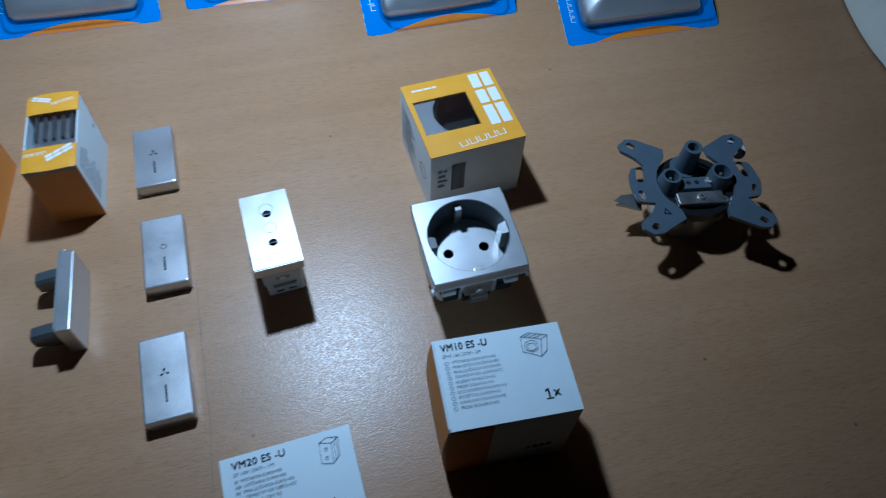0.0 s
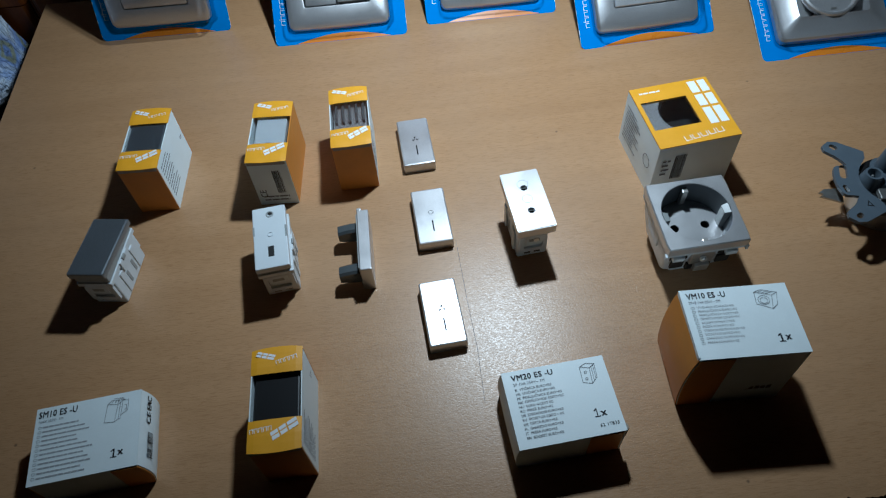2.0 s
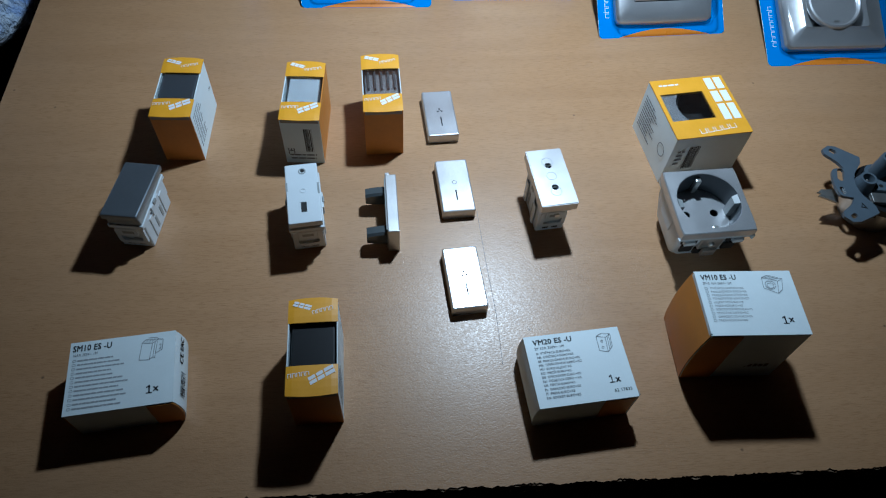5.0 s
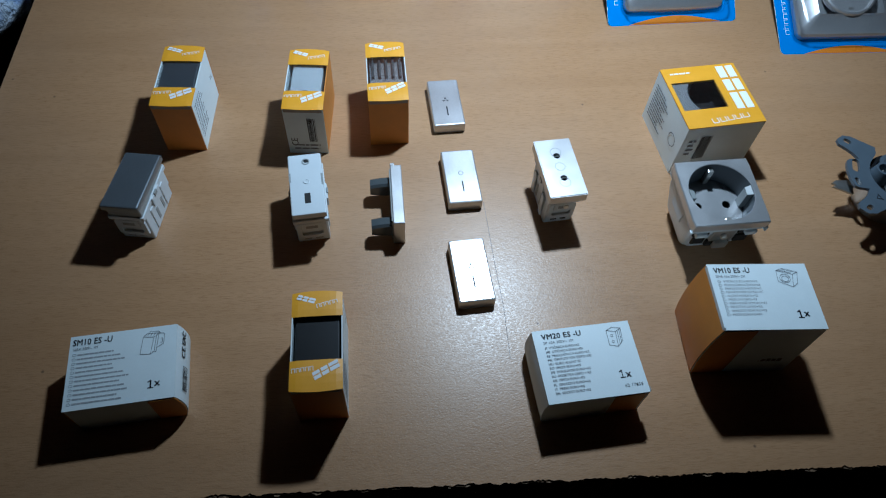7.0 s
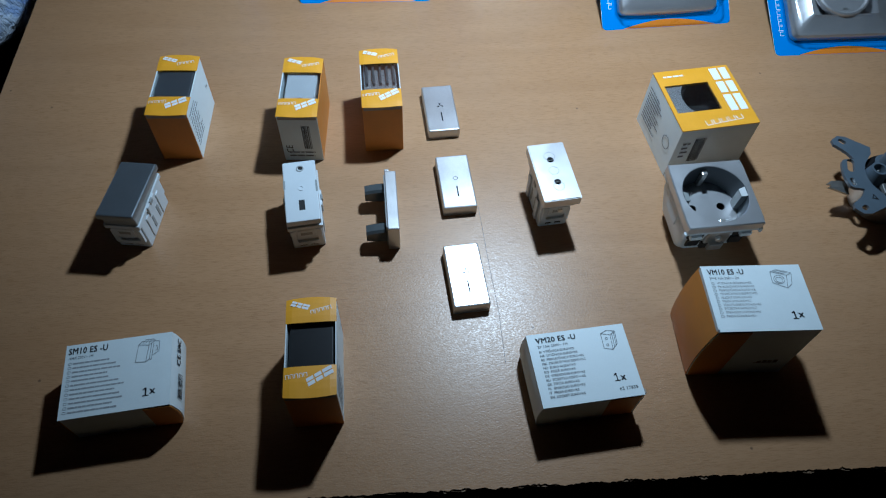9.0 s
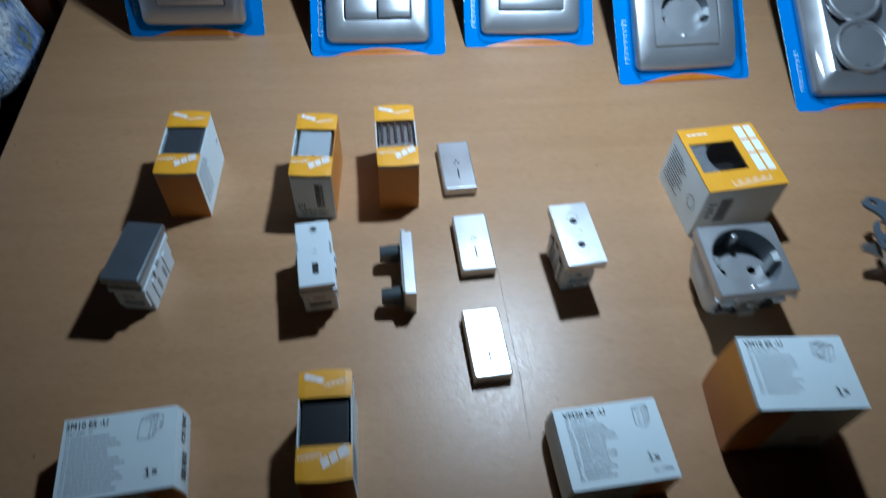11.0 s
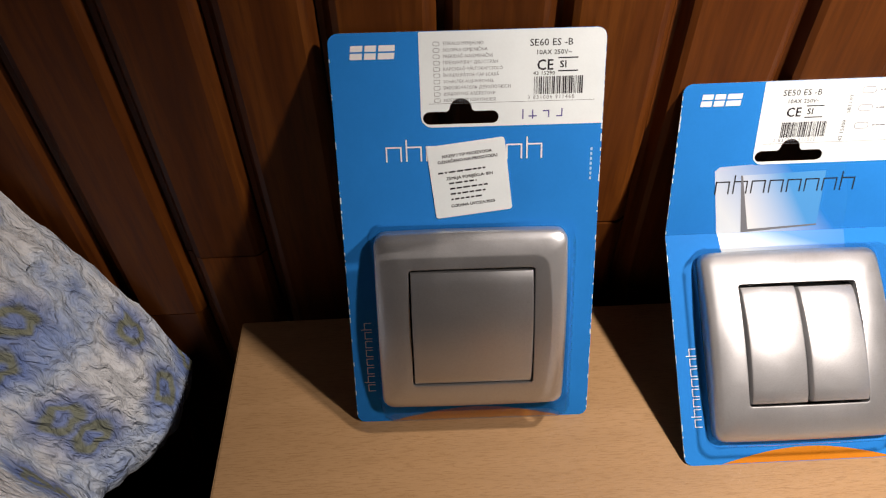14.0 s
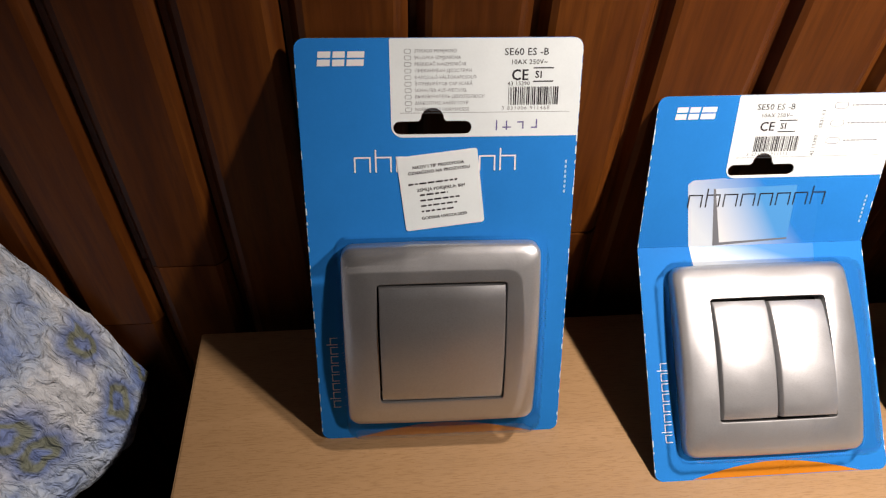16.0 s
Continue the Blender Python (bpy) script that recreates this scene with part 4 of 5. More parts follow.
def euro_hole(cx, cy, s=1.0):
    pts = []
    half, r = 15.5 * s, 2.6 * s
    for i in range(9):
        a = math.radians(-90 + 180 * i / 8)
        pts.append((cx + half - r + r * math.cos(a), cy + r * math.sin(a)))
    pts += [(cx + 5.6 * s, cy + r)]
    for i in range(9):
        a = math.radians(0 + 180 * i / 8)
        pts.append((cx + 4.6 * s * math.cos(a), cy + r + 0.9 * s + 4.4 * s * math.sin(a)))
    pts += [(cx - 5.6 * s, cy + r)]
    for i in range(9):
        a = math.radians(90 + 180 * i / 8)
        pts.append((cx - half + r + r * math.cos(a), cy + r * math.sin(a)))
    return pts


def card_sheet(outer, holes):
    """Card with its pale core showing at the cut edges."""
    bm = sheet(outer, holes, -0.5, 0)
    bm.normal_update()
    for f in bm.faces:
        f.material_index = 1 if abs(f.normal.z) < 0.5 else 0
    return bm


def blister_pack(m, label, lean, fold, fold_lean, height, label_x, device, plate=(42.0, 42.0, 52.0), extras=None, mark_mat=None, well=False, width=CARD_W):
    """A printed card with a clear blister. lean and fold_lean: degrees from upright; fold: height of the crease, or 0."""
    t = thing("blister_pack", label, "blister pack", m, "blister packs along the wall")
    W = width / 2
    low = Matrix.Rotation(math.radians(90 - lean), 4, "X")
    up = low if not fold else low @ Matrix.Translation((0, fold, 0)) @ Matrix.Rotation(math.radians(lean - fold_lean), 4, "X") @ Matrix.Translation((0, -fold, 0))
    hole = euro_hole(-3.2, height - 34.2)
    lab = rr_corners(label_x, W - 0.15, height - 38.0, height - 0.15, 0.4, 3.6, 0.4, 4.5)
    if fold:
        card = part("card", card_sheet(rr_corners(-W, W, 0, fold, 0.3, 0.3, 4, 4), []), (BLUE, PAPER), t, "glossy blue printed card", low)
        head = part("card_head", card_sheet(rr_corners(-W, W, fold + 0.05, height, 4, 4, 0.3, 0.3), [hole]), (BLUE, PAPER), t, "creased upper part of the card", up)
    else:
        card = part("card", card_sheet(rr_corners(-W, W, 0, height, 4, 4, 4, 4), [hole] + ([circle(21.5, 32, 0, plate[2])] if well else [])), (BLUE, PAPER), t, "glossy blue printed card", low)
        head = card
    part("label_field", sheet(lab, [hole], 0.02, 0.1), PAPER, head, "white label field", up)
    part("brand_mark", mark_big(-W + 8.2, height - 10.2, 5.4, 0.12, 0.12), WHITEINK, head, "white blocks", up)
    mk = mark_mat or WHITEINK
    part("range_mark", mark_thin(-W + 20.5, height - 52.0, 67, 6.4, 0.12, 8, (1, 7), 0.10), mk, head, "row of thin shapes", up)
    part("range_mark", mark_thin(-W + 9.6, 17, 37, 3.4, 0.12, 8, (1, 7), 0.12, math.pi / 2), WHITEINK, card, "row of thin shapes", low)
    part("web_line", bars([(W - 4.4, W - 3.6, height - 62 + 2.1 * k, height - 62 + 2.1 * k + 1.3) for k in range(7)], 0.03, 0.04), SKYBLUE, head, "", up)
    arch = [(-38 + 80 * i / 16, 0.25 + 6.4 * math.sin(math.pi * i / 16)) for i in range(17)]
    part("orange_arch", sheet(arch, [], 0.02, 0.1), CARDORANGE, card, "orange printed arch at the lower edge", low)
    rng = random.Random(round(lean * 10 + height))
    for side, holder, mat4, s0, s1 in ((-1, card, low, 4, fold or height - 4), (1, card, low, 4, fold or height - 4), (-1, head, up, (fold or height) + 0.5, height - 4), (1, head, up, (fold or height) + 0.5, height - 4)):
        chips, y = [], s0
        while y < s1 - 2:
            k = rng.uniform(0.8, 4.0)
            if rng.random() < 0.55:
                w = rng.uniform(0.12, 0.5)
                chips.append((side * W - (w if side > 0 else 0.02), side * W + (w if side < 0 else 0.02), y, min(y + k, s1)))
            y += k + rng.uniform(0.3, 3.5)
        if chips:
            part("worn_edge", bars(chips, 0.015, 0.02), PAPER, holder, "whitish wear along the card edge", mat4)["kind"] = "stuff"
    pw, ph, pc = plate
    device(t, low, pw, ph, pc)
    bm = bmesh.new()
    e = 2.6
    rings = [at(rounded(pw + e + 0.8, ph + e + 0.8, 6, 5, 0.8, pc), 0.15), at(rounded(pw + e, ph + e, 6, 5, 0.8, pc), 0.5), at(rounded(pw + e - 1.2, ph + e - 1.2, 6, 5, 0.8, pc), 11.5),
             at(rounded(pw + e - 2.4, ph + e - 2.4, 6, 5, 0.8, pc), 15.8), at(rounded(pw + e - 4.4, ph + e - 4.4, 6, 5, 0.8, pc), 17.2)]
    loft(bm, rings, False, True)
    part("blister", bm, BLISTER, t, "clear plastic blister", low, MM, True)
    if extras:
        extras(head, up, W, height)
    return t


def frame_plate(t, low, pw, ph, pc, inner, crown=4.4):
    """Square silver cover frame with a soft outward curve."""
    bm = bmesh.new()
    ix, iy = inner

    def ring(hw, hh, r, z, bow=True):
        pts = rounded(hw, hh, r, 4)
        out = []
        for k, (ax, ay) in enumerate(pts):
            bx, by = pts[(k + 1) % len(pts)]
            n = 14 if k % 5 == 4 else 1
            out += [(ax + (bx - ax) * i / n, ay + (by - ay) * i / n) for i in range(n)]
        swell = lambda x: 1 + 0.012 * (1 - (x / pw) ** 2)
        return [(x, y * swell(x) + pc, z + (crown * (1 - (y / ph) ** 2) if bow else 0)) for x, y in out]
    loft(bm, [ring(pw, ph, 5, 0.6, False), ring(pw, ph, 5, 3.6), ring(pw - 0.35, ph - 0.35, 5, 4.6), ring(pw - 1.2, ph - 1.2, 4.6, 5.4), ring(pw - 4.0, ph - 4.0, 4, 6.2), ring(ix + 1.2, iy + 1.2, 2.2, 8.0),
              ring(ix + 0.4, iy + 0.4, 1.6, 7.8), ring(ix + 0.3, iy + 0.3, 1.6, 3.4)], True, False)
    return part("cover_frame", bm, ALU, t, "silver-painted cover frame", low, MM, True)


def rocker_part(t, low, x0, x1, y0, y1, z, tip, mat=None, name="rocker"):
    """A gently bowed rocker, lofted in strips."""
    bm = bmesh.new()
    cy, hh = (y0 + y1) / 2, (y1 - y0) / 2
    rows = []
    for k in range(19):
        v = -1 + 2 * k / 18
        y = cy + hh * v
        lip = 0.7 * max(0.0, abs(v) - 0.94) / 0.06
        zt = z - tip * v + 3.0 * (1 - v * v) - lip
        rows.append([(x0, y, 2.8), (x0, y, zt - 0.9), (x0 + 0.3, y, zt - 0.25), (x0 + 1.0, y, zt), ((x0 + x1) / 2, y, zt), (x1 - 1.0, y, zt), (x1 - 0.3, y, zt - 0.25), (x1, y, zt - 0.9), (x1, y, 2.8)])
    loft(bm, rows)
    return part(name, bm, mat or ALU, t, "silver-painted rocker", low, MM, True)


# Black sheet behind the rocker gaps, standing in for their depth's shade.
def gap_liner(t, low, pc, i):
    part("gap_liner", sheet(rounded(i + 0.2, i + 0.2, 1.5, 4, 0, pc), [], 2.6, 3.2), HOLE, t, "", low)


def device_single(t, low, pw, ph, pc):
    frame_plate(t, low, pw, ph, pc, (27, 28))
    gap_liner(t, low, pc, 27.4)
    rocker_part(t, low, -26.6, 26.6, pc - 27.6, pc + 27.2, 11.0, -0.5)


def device_double(t, low, pw, ph, pc):
    frame_plate(t, low, pw, ph, pc, (27, 27))
    gap_liner(t, low, pc, 27)
    rocker_part(t, low, -26.0, -0.6, pc - 26.4, pc + 26.2, 10.4, 0.7)
    rocker_part(t, low, 0.6, 26.2, pc - 26.0, pc + 25.6, 11.6, 1.6)


def device_bell(t, low, pw, ph, pc):
    frame_plate(t, low, pw, ph, pc, (27, 27), 4.8)
    gap_liner(t, low, pc, 27)
    r = rocker_part(t, low, -26.6, 26.6, pc - 26.4, pc + 26.6, 11.4, 1.4)
    part("indicator", tube(1.5, 1.4, 12.5, 14.7, 16, 0, pc, None, 1.0, 0.5), BLACK, r, "dark indicator window", low)
    bm = sheet([(1.0, pc - 18.6), (5.2, pc - 18.6), (4.6, pc - 17.6), (4.4, pc - 15.4), (3.1, pc - 14.2), (1.8, pc - 15.4), (1.6, pc - 17.6)], [[(2.0, pc - 17.9), (4.2, pc - 17.9), (3.9, pc - 15.7), (3.1, pc - 15.0), (2.3, pc - 15.7)]], 14.6, 14.65)
    part("bell_sign", bm, GREYINK, r, "small printed bell sign", low)


def device_schuko(t, low, pw, ph, pc):
    frame_plate(t, low, pw, ph, pc, (27, 27))
    part("gap_liner", sheet(rounded(27.2, 27.2, 1.5, 4, 0, pc), [circle(21.2, 32, 0, pc)], 2.6, 3.1), HOLE, t, "", low)
    face = schuko_face(t, 26.7, 26.7, 3.2, 11.2, 20.0, 20.0, ALU, "socket_face", 0.0)
    for o in (face, *face.children_recursive):
        o.data.transform(Matrix.Scale(MM, 4) @ low @ Matrix.Translation((0, pc, 0)) @ Matrix.Scale(1000, 4))


def device_twin(t, low, pw, ph, pc):
    bm = bmesh.new()
    dense = lambda hw, hh, r: rounded(hw, hh, r, 6, 0, pc)
    loft(bm, [at(dense(pw, ph, 5), 0.6), at(dense(pw, ph, 5), 5.0), at(dense(pw - 1.5, ph - 1.5, 5), 7.0), at(dense(pw - 14, ph - 14, 3), 9.4), at(dense(pw - 16.5, ph - 16.5, 3), 11.6)], True, False)
    body = part("cover_plate", bm, ALU, t, "silver-painted twin cover plate", low, MM, True)
    for dy in (-18.0, 27.0):
        bm = bmesh.new()
        c = lambda r, z: at(circle(r, 40, 0, pc + dy), z)
        loft(bm, [c(23.5, 11.0), c(22.8, 12.6), c(21.4, 13.2), c(20.2, 12.4), c(19.4, 4.0)], True, True)
        ring = part("socket_ring", bm, ALU, t, "round raised socket rim", low, MM, True)
        for s in (-1, 1):
            part("pin_hole", sheet(circle(2.4, 18, s * 9.5, pc + dy), [], 4.0, 4.1), HOLE, ring, "", low)
            part("earth_clip", block(-2.6, 2.6, pc + dy + s * 16.8 - 1.3, pc + dy + s * 16.8 + 1.3, 5.2, 11), STEEL, ring, "bright steel earthing clip", low)


LINES_SWITCH = "\n".join(("STIKALO MENJALNO", "SKLOPKA IZMJENIČNA", "PREKIDAČ NAIZMENIČNI", "ПРЕКИНУВАЧ ДВОСТРАН", "KAPCSOLÓ VÁLTÓKAPCSOLÓ", "ÎNTRERUPĂTOR CAP SCARĂ",
                          "SCHALTER AUS-WECHSEL", "ВЫКЛЮЧАТЕЛЬ ДВУХПОЛЮСН", "ΔΙΑΚΟΠΤΗΣ ΑΛΕΡΕΤΟΥΡ", "NDËRPRERËS NDRYSHUESE"))


def head_print(code, rating, plain_left, code_x, seed, sticker=False, picture=False, lines="", number="", digits=""):
    def build(head, up, W, H):
        lettering("printed_text", code, 2.6, code_x, H - 6.6, 0.14, INK, head, up, 1.05, bold=0.008)
        lettering("printed_text", rating, 1.75, code_x + 2.5, H - 10.0, 0.14, INK, head, up, 1.08, bold=0.012)
        lettering("printed_text", "CE", 4.0, code_x + 3.0, H - 16.0, 0.14, INK, head, up, 1.08, 0.92, bold=0.03)
        part("mark_field", bars([(code_x + 11.5, code_x + 19.5, H - 11.7, H - 11.2), (code_x + 11.5, code_x + 19.5, H - 16.8, H - 16.3)], 0.11, 0.03), INK, head, "", up)
        lettering("printed_text", "SI", 2.6, code_x + 12.2, H - 15.2, 0.14, INK, head, up, 1.1, bold=0.03)
        if number:
            lettering("printed_text", number, 1.45, code_x + 1.6, H - 18.0, 0.14, INK, head, up, 1.1, bold=0.012)
        part("bar_code", barcode(code_x + 2.0, H - 25.6, 20.5, 7.0, 0.11, seed), INK, head, "black bar code", up)
        if digits:
            lettering("printed_text", digits, 1.5, code_x - 0.6, H - 27.5, 0.14, GREYINK, head, up, 1.25)
        else:
            part("bar_code_digits", lines_of_print(code_x + 0.5, H - 26.8, 1, 1, 0.8, 22, 0.11, seed + 1, 1.6), GREYINK, head, "", up)
        if lines:
            lettering("printed_text", lines, 1.25, plain_left, H - 5.4, 0.14, GREYINK, head, up, 1.06, 0.92, 1.36)
            for k in range(10):
                part("language_ring", sheet(rounded(1.35, 0.85, 0.8, 4, plain_left - 2.6, H - 4.9 - 2.46 * k), [rounded(1.15, 0.68, 0.65, 4, plain_left - 2.6, H - 4.9 - 2.46 * k)], 0.1, 0.12), GREYINK, head, "", up)
        else:
            part("small_print", lines_of_print(plain_left, H - 5.2, 10 if not picture else 3, 2.45 if not picture else 8.0, 0.55, 30 if not picture else 22, 0.11, seed + 2, 1.6), GREYINK, head, "grey rows of print too small to read", up)
        part("fold_line", bars([(-16, W - 4, H - 28.4, H - 28.25)], 0.105, 0.02), GREYINK, head, "", up)
        if sticker:
            sm = up @ Matrix.Translation((0.2, 119.6, 0.3)) @ Matrix.Rotation(math.radians(6.5), 4, "Z")
            st = part("price_sticker", sheet(rounded(16.4, 15.8, 1.2), [], -0.1, 0.05), PAPER, head, "white importer's sticker stuck on askew", sm)
            lettering("printed_text", "NAZIV I TIP PROIZVODA\nOZNAČENO NA PROIZVODU", 1.25, 0, 10.2, 0.1, INK, st, sm, 1.05, 1.0, 1.25, "CENTER", 0.045)
            part("blurred_print", lines_of_print(-13.0, 3.9, 1, 2.3, 0.7, 27, 0.06, 71, 1.5), INK, st, "", sm)
            lettering("printed_text", "ZEMLJA PORIJEKLA: BIH", 1.25, 0, 0.6, 0.1, INK, st, sm, 1.05, 1.0, 1.25, "CENTER", 0.045)
            part("blurred_print", lines_of_print(-9.0, -1.0, 4, 2.35, 0.7, 18, 0.06, 72, 1.5), INK, st, "", sm)
            lettering("printed_text", "GODINA UVOZA:2020", 1.25, 0, -11.6, 0.1, INK, st, sm, 1.05, 1.0, 1.25, "CENTER", 0.045)
            strokes = [(22, 22.5, H - 35.5, H - 31.5), (24.6, 28, H - 34.6, H - 34.1), (26, 26.5, H - 35.4, H - 31.8), (30.5, 33, H - 32.6, H - 32.1), (32.6, 33.1, H - 35, H - 32), (36, 38.5, H - 34.8, H - 34.3), (38, 38.5, H - 34.5, H - 31.4)]
            part("pen_marks", bars(strokes, 0.11, 0.03), PENINK, head, "violet handwritten strokes", up)
        if picture:
            for word, x, y in (("43 15300", 19.6, H - 28.0), ("SB31.03", 20.6, H - 15.2)):
                upright = up @ Matrix.Translation((x, y, 0)) @ Matrix.Rotation(math.pi / 2, 4, "Z")
                lettering("printed_text", word, 1.6, 0, 0, 0.14, INK, head, upright, 1.1, bold=0.012)
            for k in range(3):
                cx, cy = 27.2, H - 5.2 - 8.0 * k
                part("language_ring", sheet(rounded(3.2, 1.5, 1.45, 5, cx, cy), [rounded(2.95, 1.25, 1.2, 5, cx, cy)], 0.1, 0.12), GREYINK, head, "", up)
            part("picture_field", sheet([(-30.5, H - 73.4), (-36, H - 40.5), (-34, H - 38.6), (-19, H - 37.8), (-18, H - 38.2), (24, H - 38.4), (29, H - 55), (31, H - 73.4)], [], 0.02, 0.06), FADE, head, "pale picture of a rocker switch", up)
            below = Matrix.Rotation(math.radians(90 - 53.8), 4, "X")
            part("picture_field", sheet([(-29.0, 97.5), (30.5, 97.5), (31, 106.7), (-30.4, 106.7)], [], 0.02, 0.06), FADE, head, "pale picture running on below the crease", below)
            part("picture_rocker", sheet([(-19, H - 72), (-23.5, H - 43), (16, H - 42), (17, H - 70)], [], 0.06, 0.09), FADEWHITE, head, "", up)
            part("picture_edge", sheet([(-19, H - 72), (17, H - 69.6), (17, H - 68.8), (-16, H - 70.4), (-22.6, H - 43), (-23.5, H - 43)], [], 0.09, 0.12), GREYINK, head, "", up)
    return build


# ---- cloth ----
def quilt():
    nx, ny = 260, 220
    bm = bmesh.new()
    g = []
    for j in range(ny + 1):
        v = j / ny
        y = 0.02 + (0.594 - 0.02) * v
        row = []
        edge = -0.384 - 0.035 * math.exp(-((y - 0.515) / 0.030) ** 2) + 0.018 * math.exp(-((y - 0.45) / 0.035) ** 2) - 0.03 * max(0, (0.42 - y)) / 0.4
        for i in range(nx + 1):
            u = i / nx
            x = -1.25 + (edge + 1.25) * u ** 0.6
            d = edge - x
            ridge = 0.704 + 0.230 * (1 - math.exp(-d / 0.06)) + 0.38 * d - 0.18 * d * d
            fall = 0.55 * (0.60 - y) - 0.30 * max(0, 0.60 - y - 0.12)
            z = ridge - fall * min(1, 0.35 + d * 9) + 0.075 * math.exp(-((y - 0.445) / 0.05) ** 2) * math.exp(-(d / 0.10))
            big = 0.020 * noise.noise((x * 9, y * 9, 2)) * min(1, d * 14)
            crinkle = 0.007 * noise.noise((x * 45, y * 85, z * 100)) + 0.004 * noise.noise((x * 110, y * 190, z * 160))
            row.append(bm.verts.new((x, min(y, 0.596), z + big + crinkle)))
        hem = row[-1].co
        for k in (1, 2, 3):
            row.append(bm.verts.new((hem.x - 0.010 * k * k * 0.5, hem.y, hem.z - 0.012 * k)))
        g.append(row)
    uv = bm.loops.layers.uv.new("cloth")
    place = {}
    for j, row in enumerate(g):
        run = 0.0
        for i in range(len(row) - 1, -1, -1):
            if i < len(row) - 1:
                d = row[i].co - row[i + 1].co
                run += math.hypot(d.x, d.z)
            place[row[i]] = (run, 0.72 * j / ny)
    for a, b in zip(g, g[1:]):
        for i in range(len(a) - 1):
            f = bm.faces.new((a[i], a[i + 1], b[i + 1], b[i]))
            f.smooth = True
            for loop in f.loops:
                loop[uv].uv = place[loop.vert]
    ob = part("quilt", bm, QUILT, None, "", None, 1)
    tagged(ob, "rumpled blue and white flowered quilt heaped beside the table", "quilt")


def bed():
    t = thing("bed", "dark covered bed under the blue quilt", "bed", pose(0, 0, 0))
    part("mattress", slab(0.46, 0.95, 0.25, 0.585, 0.06, 0.05, -0.885, -0.36, None, 5), DARKCLOTH, t, "", None, 1, True)
    part("bed_base", slab(0.45, 0.94, 0.0, 0.249, 0.02, 0.01, -0.885, -0.36), DARKCLOTH, t, "", None, 1)


def cream():
    bm = bmesh.new()
    n = 60
    g = []
    for j in range(n + 1):
        y = 0.18 + 0.40 * j / n
        row = []
        edge = 0.4650 + 0.9 * max(0, y - 0.355) ** 1.6 + 0.12 * max(0, 0.34 - y)
        for i in range(n + 1):
            u = i / n
            x = edge + (0.69 - edge) * u
            d = x - edge
            z = TOP + 0.003 + 0.045 * (1 - math.exp(-d / 0.025)) + 0.012 * math.sin(26 * y + 30 * x) * min(1, d * 14) + 0.006 * noise.noise((x * 30, y * 30, 8)) * min(1, d * 20)
            row.append(bm.verts.new((x, y, z)))
        g.append(row)
    for a, b in zip(g, g[1:]):
        for i in range(n):
            f = bm.faces.new((a[i], a[i + 1], b[i + 1], b[i]))
            f.smooth = True
    ex = bmesh.ops.extrude_face_region(bm, geom=bm.faces[:])
    bmesh.ops.translate(bm, vec=(0, 0, -0.0022), verts=[q for q in ex["geom"] if isinstance(q, bmesh.types.BMVert)])
    tagged(part("cloth", bm, CREAM, None, "", None, 1), "cream cotton cloth heaped in soft folds on the table", "cloth")


# ---- the place ----
WALL = room()
table()
bed()
quilt()
cream()

ROW = "small windowed cartons"
pack(pose(-0.2000, 0.3502, TOP, 0, 0, -2.5), ORANGE, PAPER, insert_rocker(ALUDARK), "yellow windowed carton with a shaded silver rocker inside", ROW, False, 11)
pack(pose(-0.1158, 0.3446, TOP, 0, 0, -3.5), PAPER, ORANGE, insert_mechanism, "yellow windowed carton with a white mechanism inside", ROW, True, 12)
pack(pose(-0.0622, 0.3510, TOP, 0, 0, 1.5), ORANGE, PAPER, insert_streaked, "yellow windowed carton with a streaked silver cover inside", ROW, False, 13)
pack(pose(-0.1036, 0.1524, TOP, 0, 0, 0.6), ORANGE, PAPER, insert_dark, "yellow windowed carton with a black cover inside", ROW, False, 14)

BOXES = "white printed cartons"
t, lid, *_ = carton(pose(-0.2068, 0.1502, TOP, 0, 0, 5.5), 55, 42, 26, "white carton lying flat, printed with a switch drawing", BOXES, PAPER, (PAPER, PAPER, PAPER, ORANGE), 1, (0.0, 2.6))
text_lid(lid, 55, 42, 26.55, "SM10 ES -U", "16AX 250V~ 1M", "1x", 21, False, "", -3.2, 0.8, 3.5, 12, 2.5)
line_drawing("switch", 9.0, 5.5, 0.95, 26.62, lid)
flap_side = face_pose((30.85, -19, 14.5), (0, 1, 0), (-0.19, 0, 0.98))
lettering("printed_text", "CE", 3.6, 22.0, 4.0, 0.05, INK, t, flap_side @ Matrix.Translation((0.0, 0, 0.05)), 1.15, 1.0, bold=0.04)
lettering("printed_text", "EAC", 3.6, 30.0, 4.0, 0.05, INK, t, flap_side @ Matrix.Translation((0.0, 0, 0.05)), 1.0, 0.8, bold=0.04)
part("bar_code", barcode(4, 1.0, 14, 5, 0.12, 61), INK, t, "black bar code", flap_side)
part("orange_panel", curved_patch(14, 27.0, -21.75, 0.8, 25.4, 26, 2.6, 1), ORANGE, t, "orange printed end panel")
t, lid, front, right, left = carton(pose(0.0420, 0.1400, TOP, 0, 0, 4.4), 55.6, 42.5, 26, "flat white printed carton with an open side flap", BOXES, PAPER, (PAPER, PAPER, PAPER, PAPER), 2, (1.6, 0.0))
text_lid(lid, 55.6, 42.5, 26.55, "VM20 ES -U", "2P 10A 250V~ 1M", "1x", 22, True)
lettering("printed_text", "62 17835", 1.7, 15.2, -17.2, 26.55, INK, lid, None, 1.1)
line_drawing("pair", 13.5, 7.8, 0.95, 26.62, lid)
part("side_flap", block(27.0, 29.2, -20.5, -17.5, 15, 25.6, 0.3), GREYBOARD, t, "bent open cardboard flap")
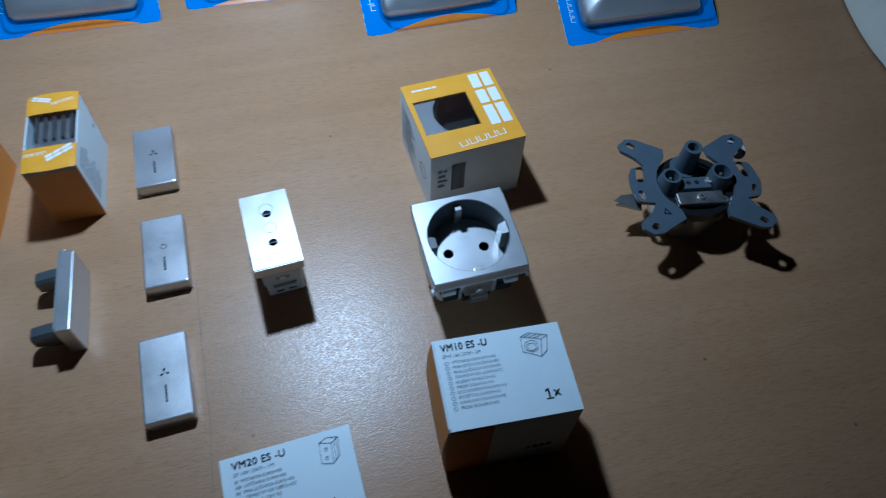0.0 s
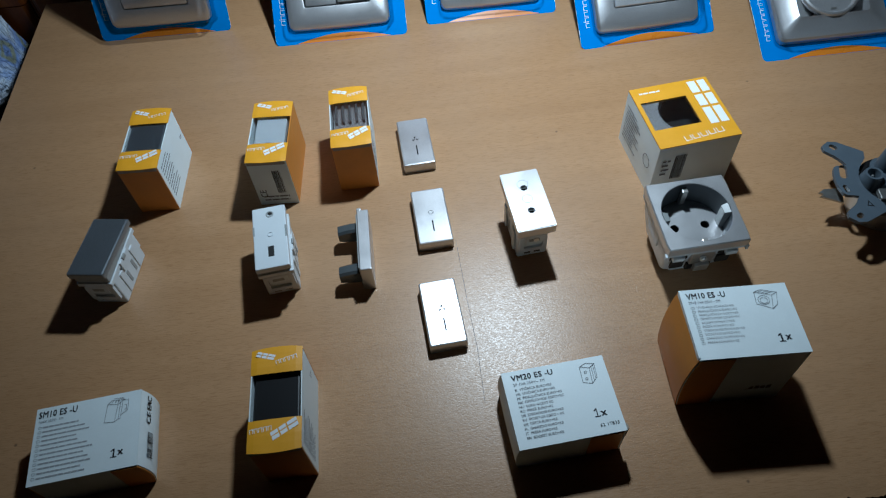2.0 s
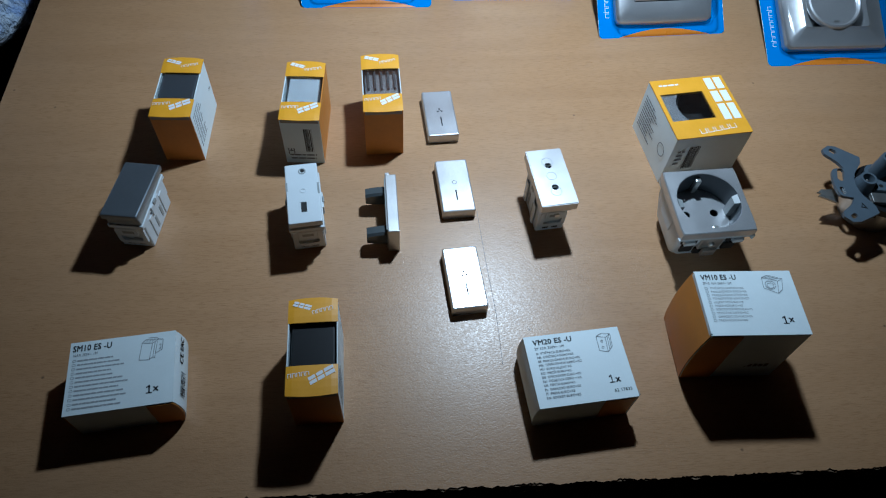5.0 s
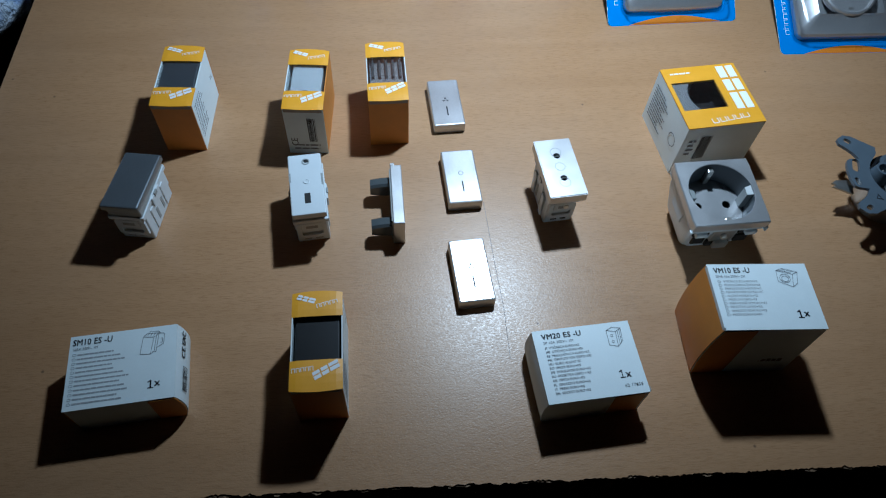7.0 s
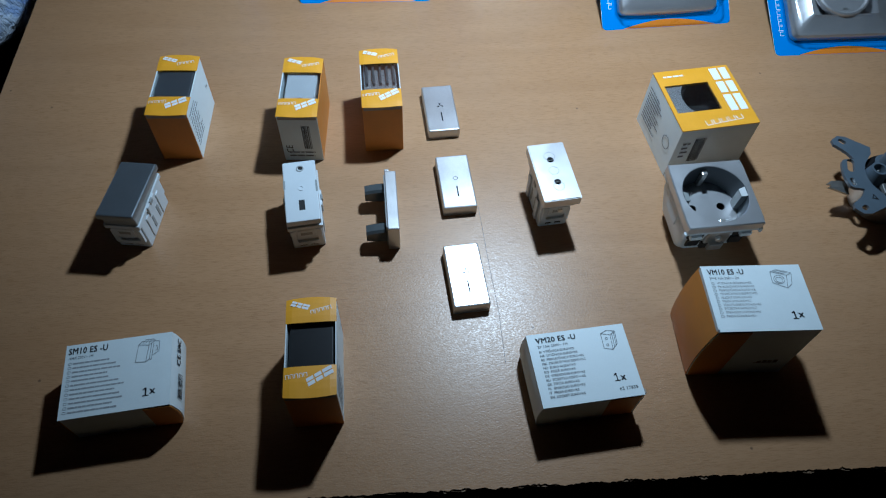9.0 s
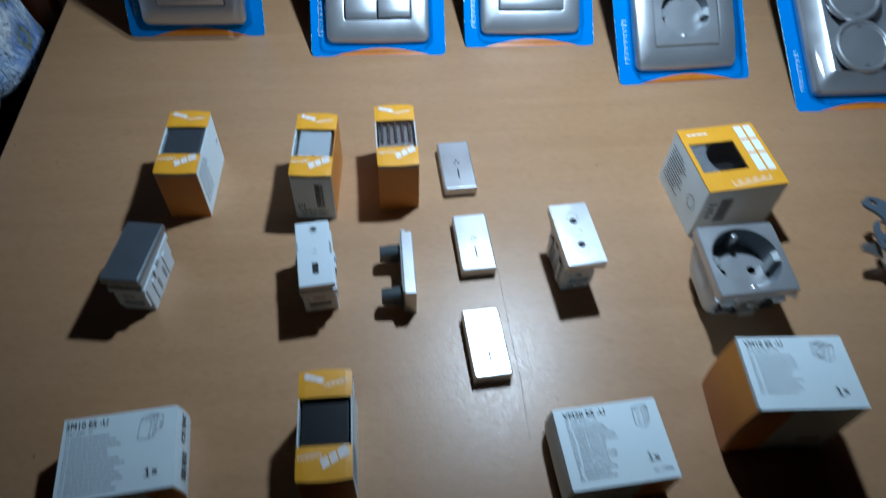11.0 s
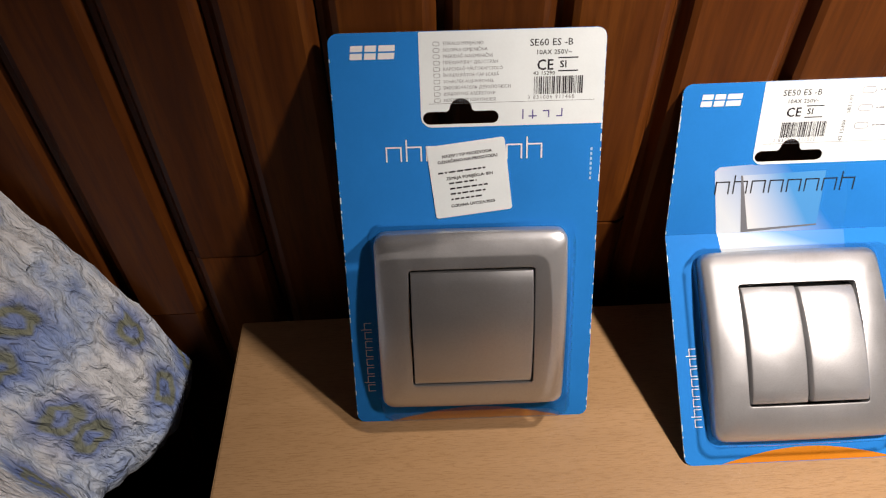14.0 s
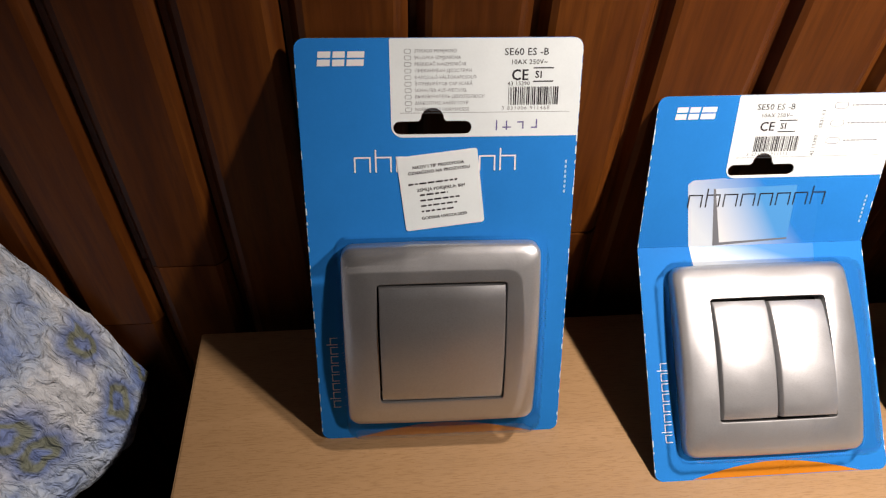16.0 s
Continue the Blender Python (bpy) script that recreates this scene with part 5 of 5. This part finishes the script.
part("orange_panel", block(9, 26.4, -21.75, -21.3, 1, 25), ORANGE, front, "orange printed end panel")
t, lid, front, right, left = carton(pose(0.1360, 0.1604, TOP, 0, 0, -2.0), 55.5, 40, 54, "tall white and orange carton printed with a socket drawing", BOXES, PAPER, (PAPER, PAPER, PAPER, ORANGE), 3, (2.2, 0.0))
part("tuck_flap", block(-28.0, -27.1, -19.4, 19.4, 50.5, 55.2, 0.3), PAPER, t, "white folded edge of the lid")
text_lid(lid, 55.5, 40, 54.55, "VM10 ES -U", "2P+E 16A 250V~ 2M", "1x", 23, False, LINES_SCHUKO, -1.6, 0.82, 3.3, 10, 2.23)
line_drawing("square", 9.5, 7.2, 1.0, 54.62, lid)
part("orange_panel", curved_patch(-26.8, -9.5, -20.65, 0.8, 53.2, 54, 2.2, -1), ORANGE, front, "orange printed panel")
part("dark_print", bars([(2 + 3.1 * k, 4.4 + 3.1 * k, 14, 17.2 + 0.5 * (k % 2)) for k in range(6)], 0.25, 0.05), GREYINK, front, "", face_pose((0, -19.9, 0), (1, 0, 0), (0, 0, 1)))

t, lid, front, right, left = carton(pose(0.1565, 0.3204, TOP, 0, 0, 6.1), 54.2, 55.6, 44.4, "yellow-topped windowed carton with a silver socket inside", "windowed cartons", None, (PAPER, PAPER, PAPER, PAPER), 4)
win = [(-24.3, -12.0), (7.2, -12.0), (7.2, 13.8), (-24.3, 13.8)]
lid = part("top_panel", sheet(rounded(27.2, 27.9, 0.6), [win], 44.0, 44.7), YELLOW, t, "yellow printed lid with a cut-out window")
part("packed_socket", sheet(rounded(24, 24, 1), [circle(19.5, 36, 4, 1)], 36.8, 43.4), ALU, t, "silver socket face seen through the window")
part("packed_well", tube(19.4, 18, 23.8, 40.8, 36, 4, 1, None, 17.5, 14), HOLE, t)
part("window_film", sheet([(-25.2, -12.8), (8.0, -12.8), (8.0, 14.6), (-25.2, 14.6)], [], 43.7, 43.8), WINDOW, t, "clear plastic window")
part("brand_mark", mark_big(12.4, 25.8, 12.4, 44.78, 0.0, -math.pi / 2), WHITEINK, lid, "large white blocks")
part("range_mark", mark_thin(17.5, -18.6, 28, 4.2, 44.78, 5, (), 0.12, math.pi + 0.1), WHITEINK, lid, "row of thin white shapes")
part("small_print", lines_of_print(-22, 22.2, 1, 1, 1.3, 24, 44.72, 31), WHITEINK, lid)
f = face_pose((-27.1, -28.2, 0), (1, 0, 0), (0, 0, 1))
part("bar_code", barcode(12, 14, 8, 22, 0.35, 41), INK, front, "black bar code", f)
part("small_print", lines_of_print(4, 32, 4, 4.0, 1.6, 6, 0.35, 42), GREYINK, front, "", f)
f = face_pose((-27.75, 28.0, 0), (0, -1, 0), (0, 0, 1))
part("small_print", lines_of_print(5, 36, 11, 2.6, 0.9, 26, 0.03, 43), GREYINK, left, "grey rows of print too small to read", f)
part("line_drawing", sheet(circle(5, 28, 44, 22), [circle(4.5, 28, 44, 22)], 0.0, 0.06), GREYINK, left, "ink ring of a socket drawing", f)

COVERS = "loose rocker covers"
rocker_cover(pose(-0.0198, 0.3552, TOP, 0, 0, 3.6), "fan", COVERS)
rocker_cover(pose(-0.0145, 0.2862, TOP, 0, 0, 3.4), "lamp", COVERS)
rocker_cover(pose(-0.0145, 0.2121, TOP, 0, 0, 4.4), "fan", COVERS)
clip_cover(pose(-0.0582, 0.2622, TOP, 0, 0, 1.0))
mechanism(pose(-0.1138, 0.2630, TOP, 0, 0, 6.0))
rocker_switch(pose(-0.2190, 0.2688, TOP, 0, 0, -8))
euro_socket(pose(0.0452, 0.2682, TOP, 0, 0, 5.5))
schuko_module(pose(0.1408, 0.2440, TOP, 4, 0, 2.6))
antenna_outlet(pose(0.2746, 0.2582, TOP, 0, 0, -7.5) @ Matrix.Diagonal((0.95, 0.93, 1, 1)))

blister_pack(pose(-0.2226, 0.5202, TOP, 0, 0, -1.0), "blue blister pack with one silver rocker and a white sticker", 25.5, 0, 0, 179.5, -19.5, device_single, (42, 43.3, 53.8), head_print("SE60 ES -B", "10AX 250V~", -10.0, 24.6, 51, True, False, LINES_SWITCH, "43 15290", "3 831006 911468"))
blister_pack(pose(-0.0722, 0.4895, TOP, 0, 0, -0.3), "creased blue blister pack with a double silver rocker switch", 53.8, 106.9, 20, 179, -19.5, device_double, (42, 43.3, 53.8), head_print("SE50 ES -B", "10AX 250V~", 32, -11.0, 52, False, True, "", "", "3 831006 911512"), INK)
blister_pack(pose(0.0556, 0.4980, TOP, 0, 0, -0.2), "creased blue blister pack with a silver bell push", 52.8, 103.7, 9, 174.5, -19.5, device_bell, (42, 43.3, 53.8), head_print("SE70 ES -B", "10AX 250V~", -14, 27.0, 53))
blister_pack(pose(0.1768, 0.4480, TOP, 0, 0, 2.8), "blue blister pack with a silver earthed socket, leaning back", 54.4, 0, 0, 180, -19.5, device_schuko, (42, 43.3, 53.8), head_print("VE10 ES -B", "16A 250V~", -14, 27.0, 54), None, True)
blister_pack(pose(0.3145, 0.4090, TOP, 0, 0, 0.4), "blue blister pack with silver twin round sockets, leaning back", 66, 0, 0, 205, -19.5, device_twin, (44.5, 56.0, 68.0), head_print("VE20 ES -B", "16A 250V~", -14, 27.0, 55), None, False, 115.0)

planks(WALL)
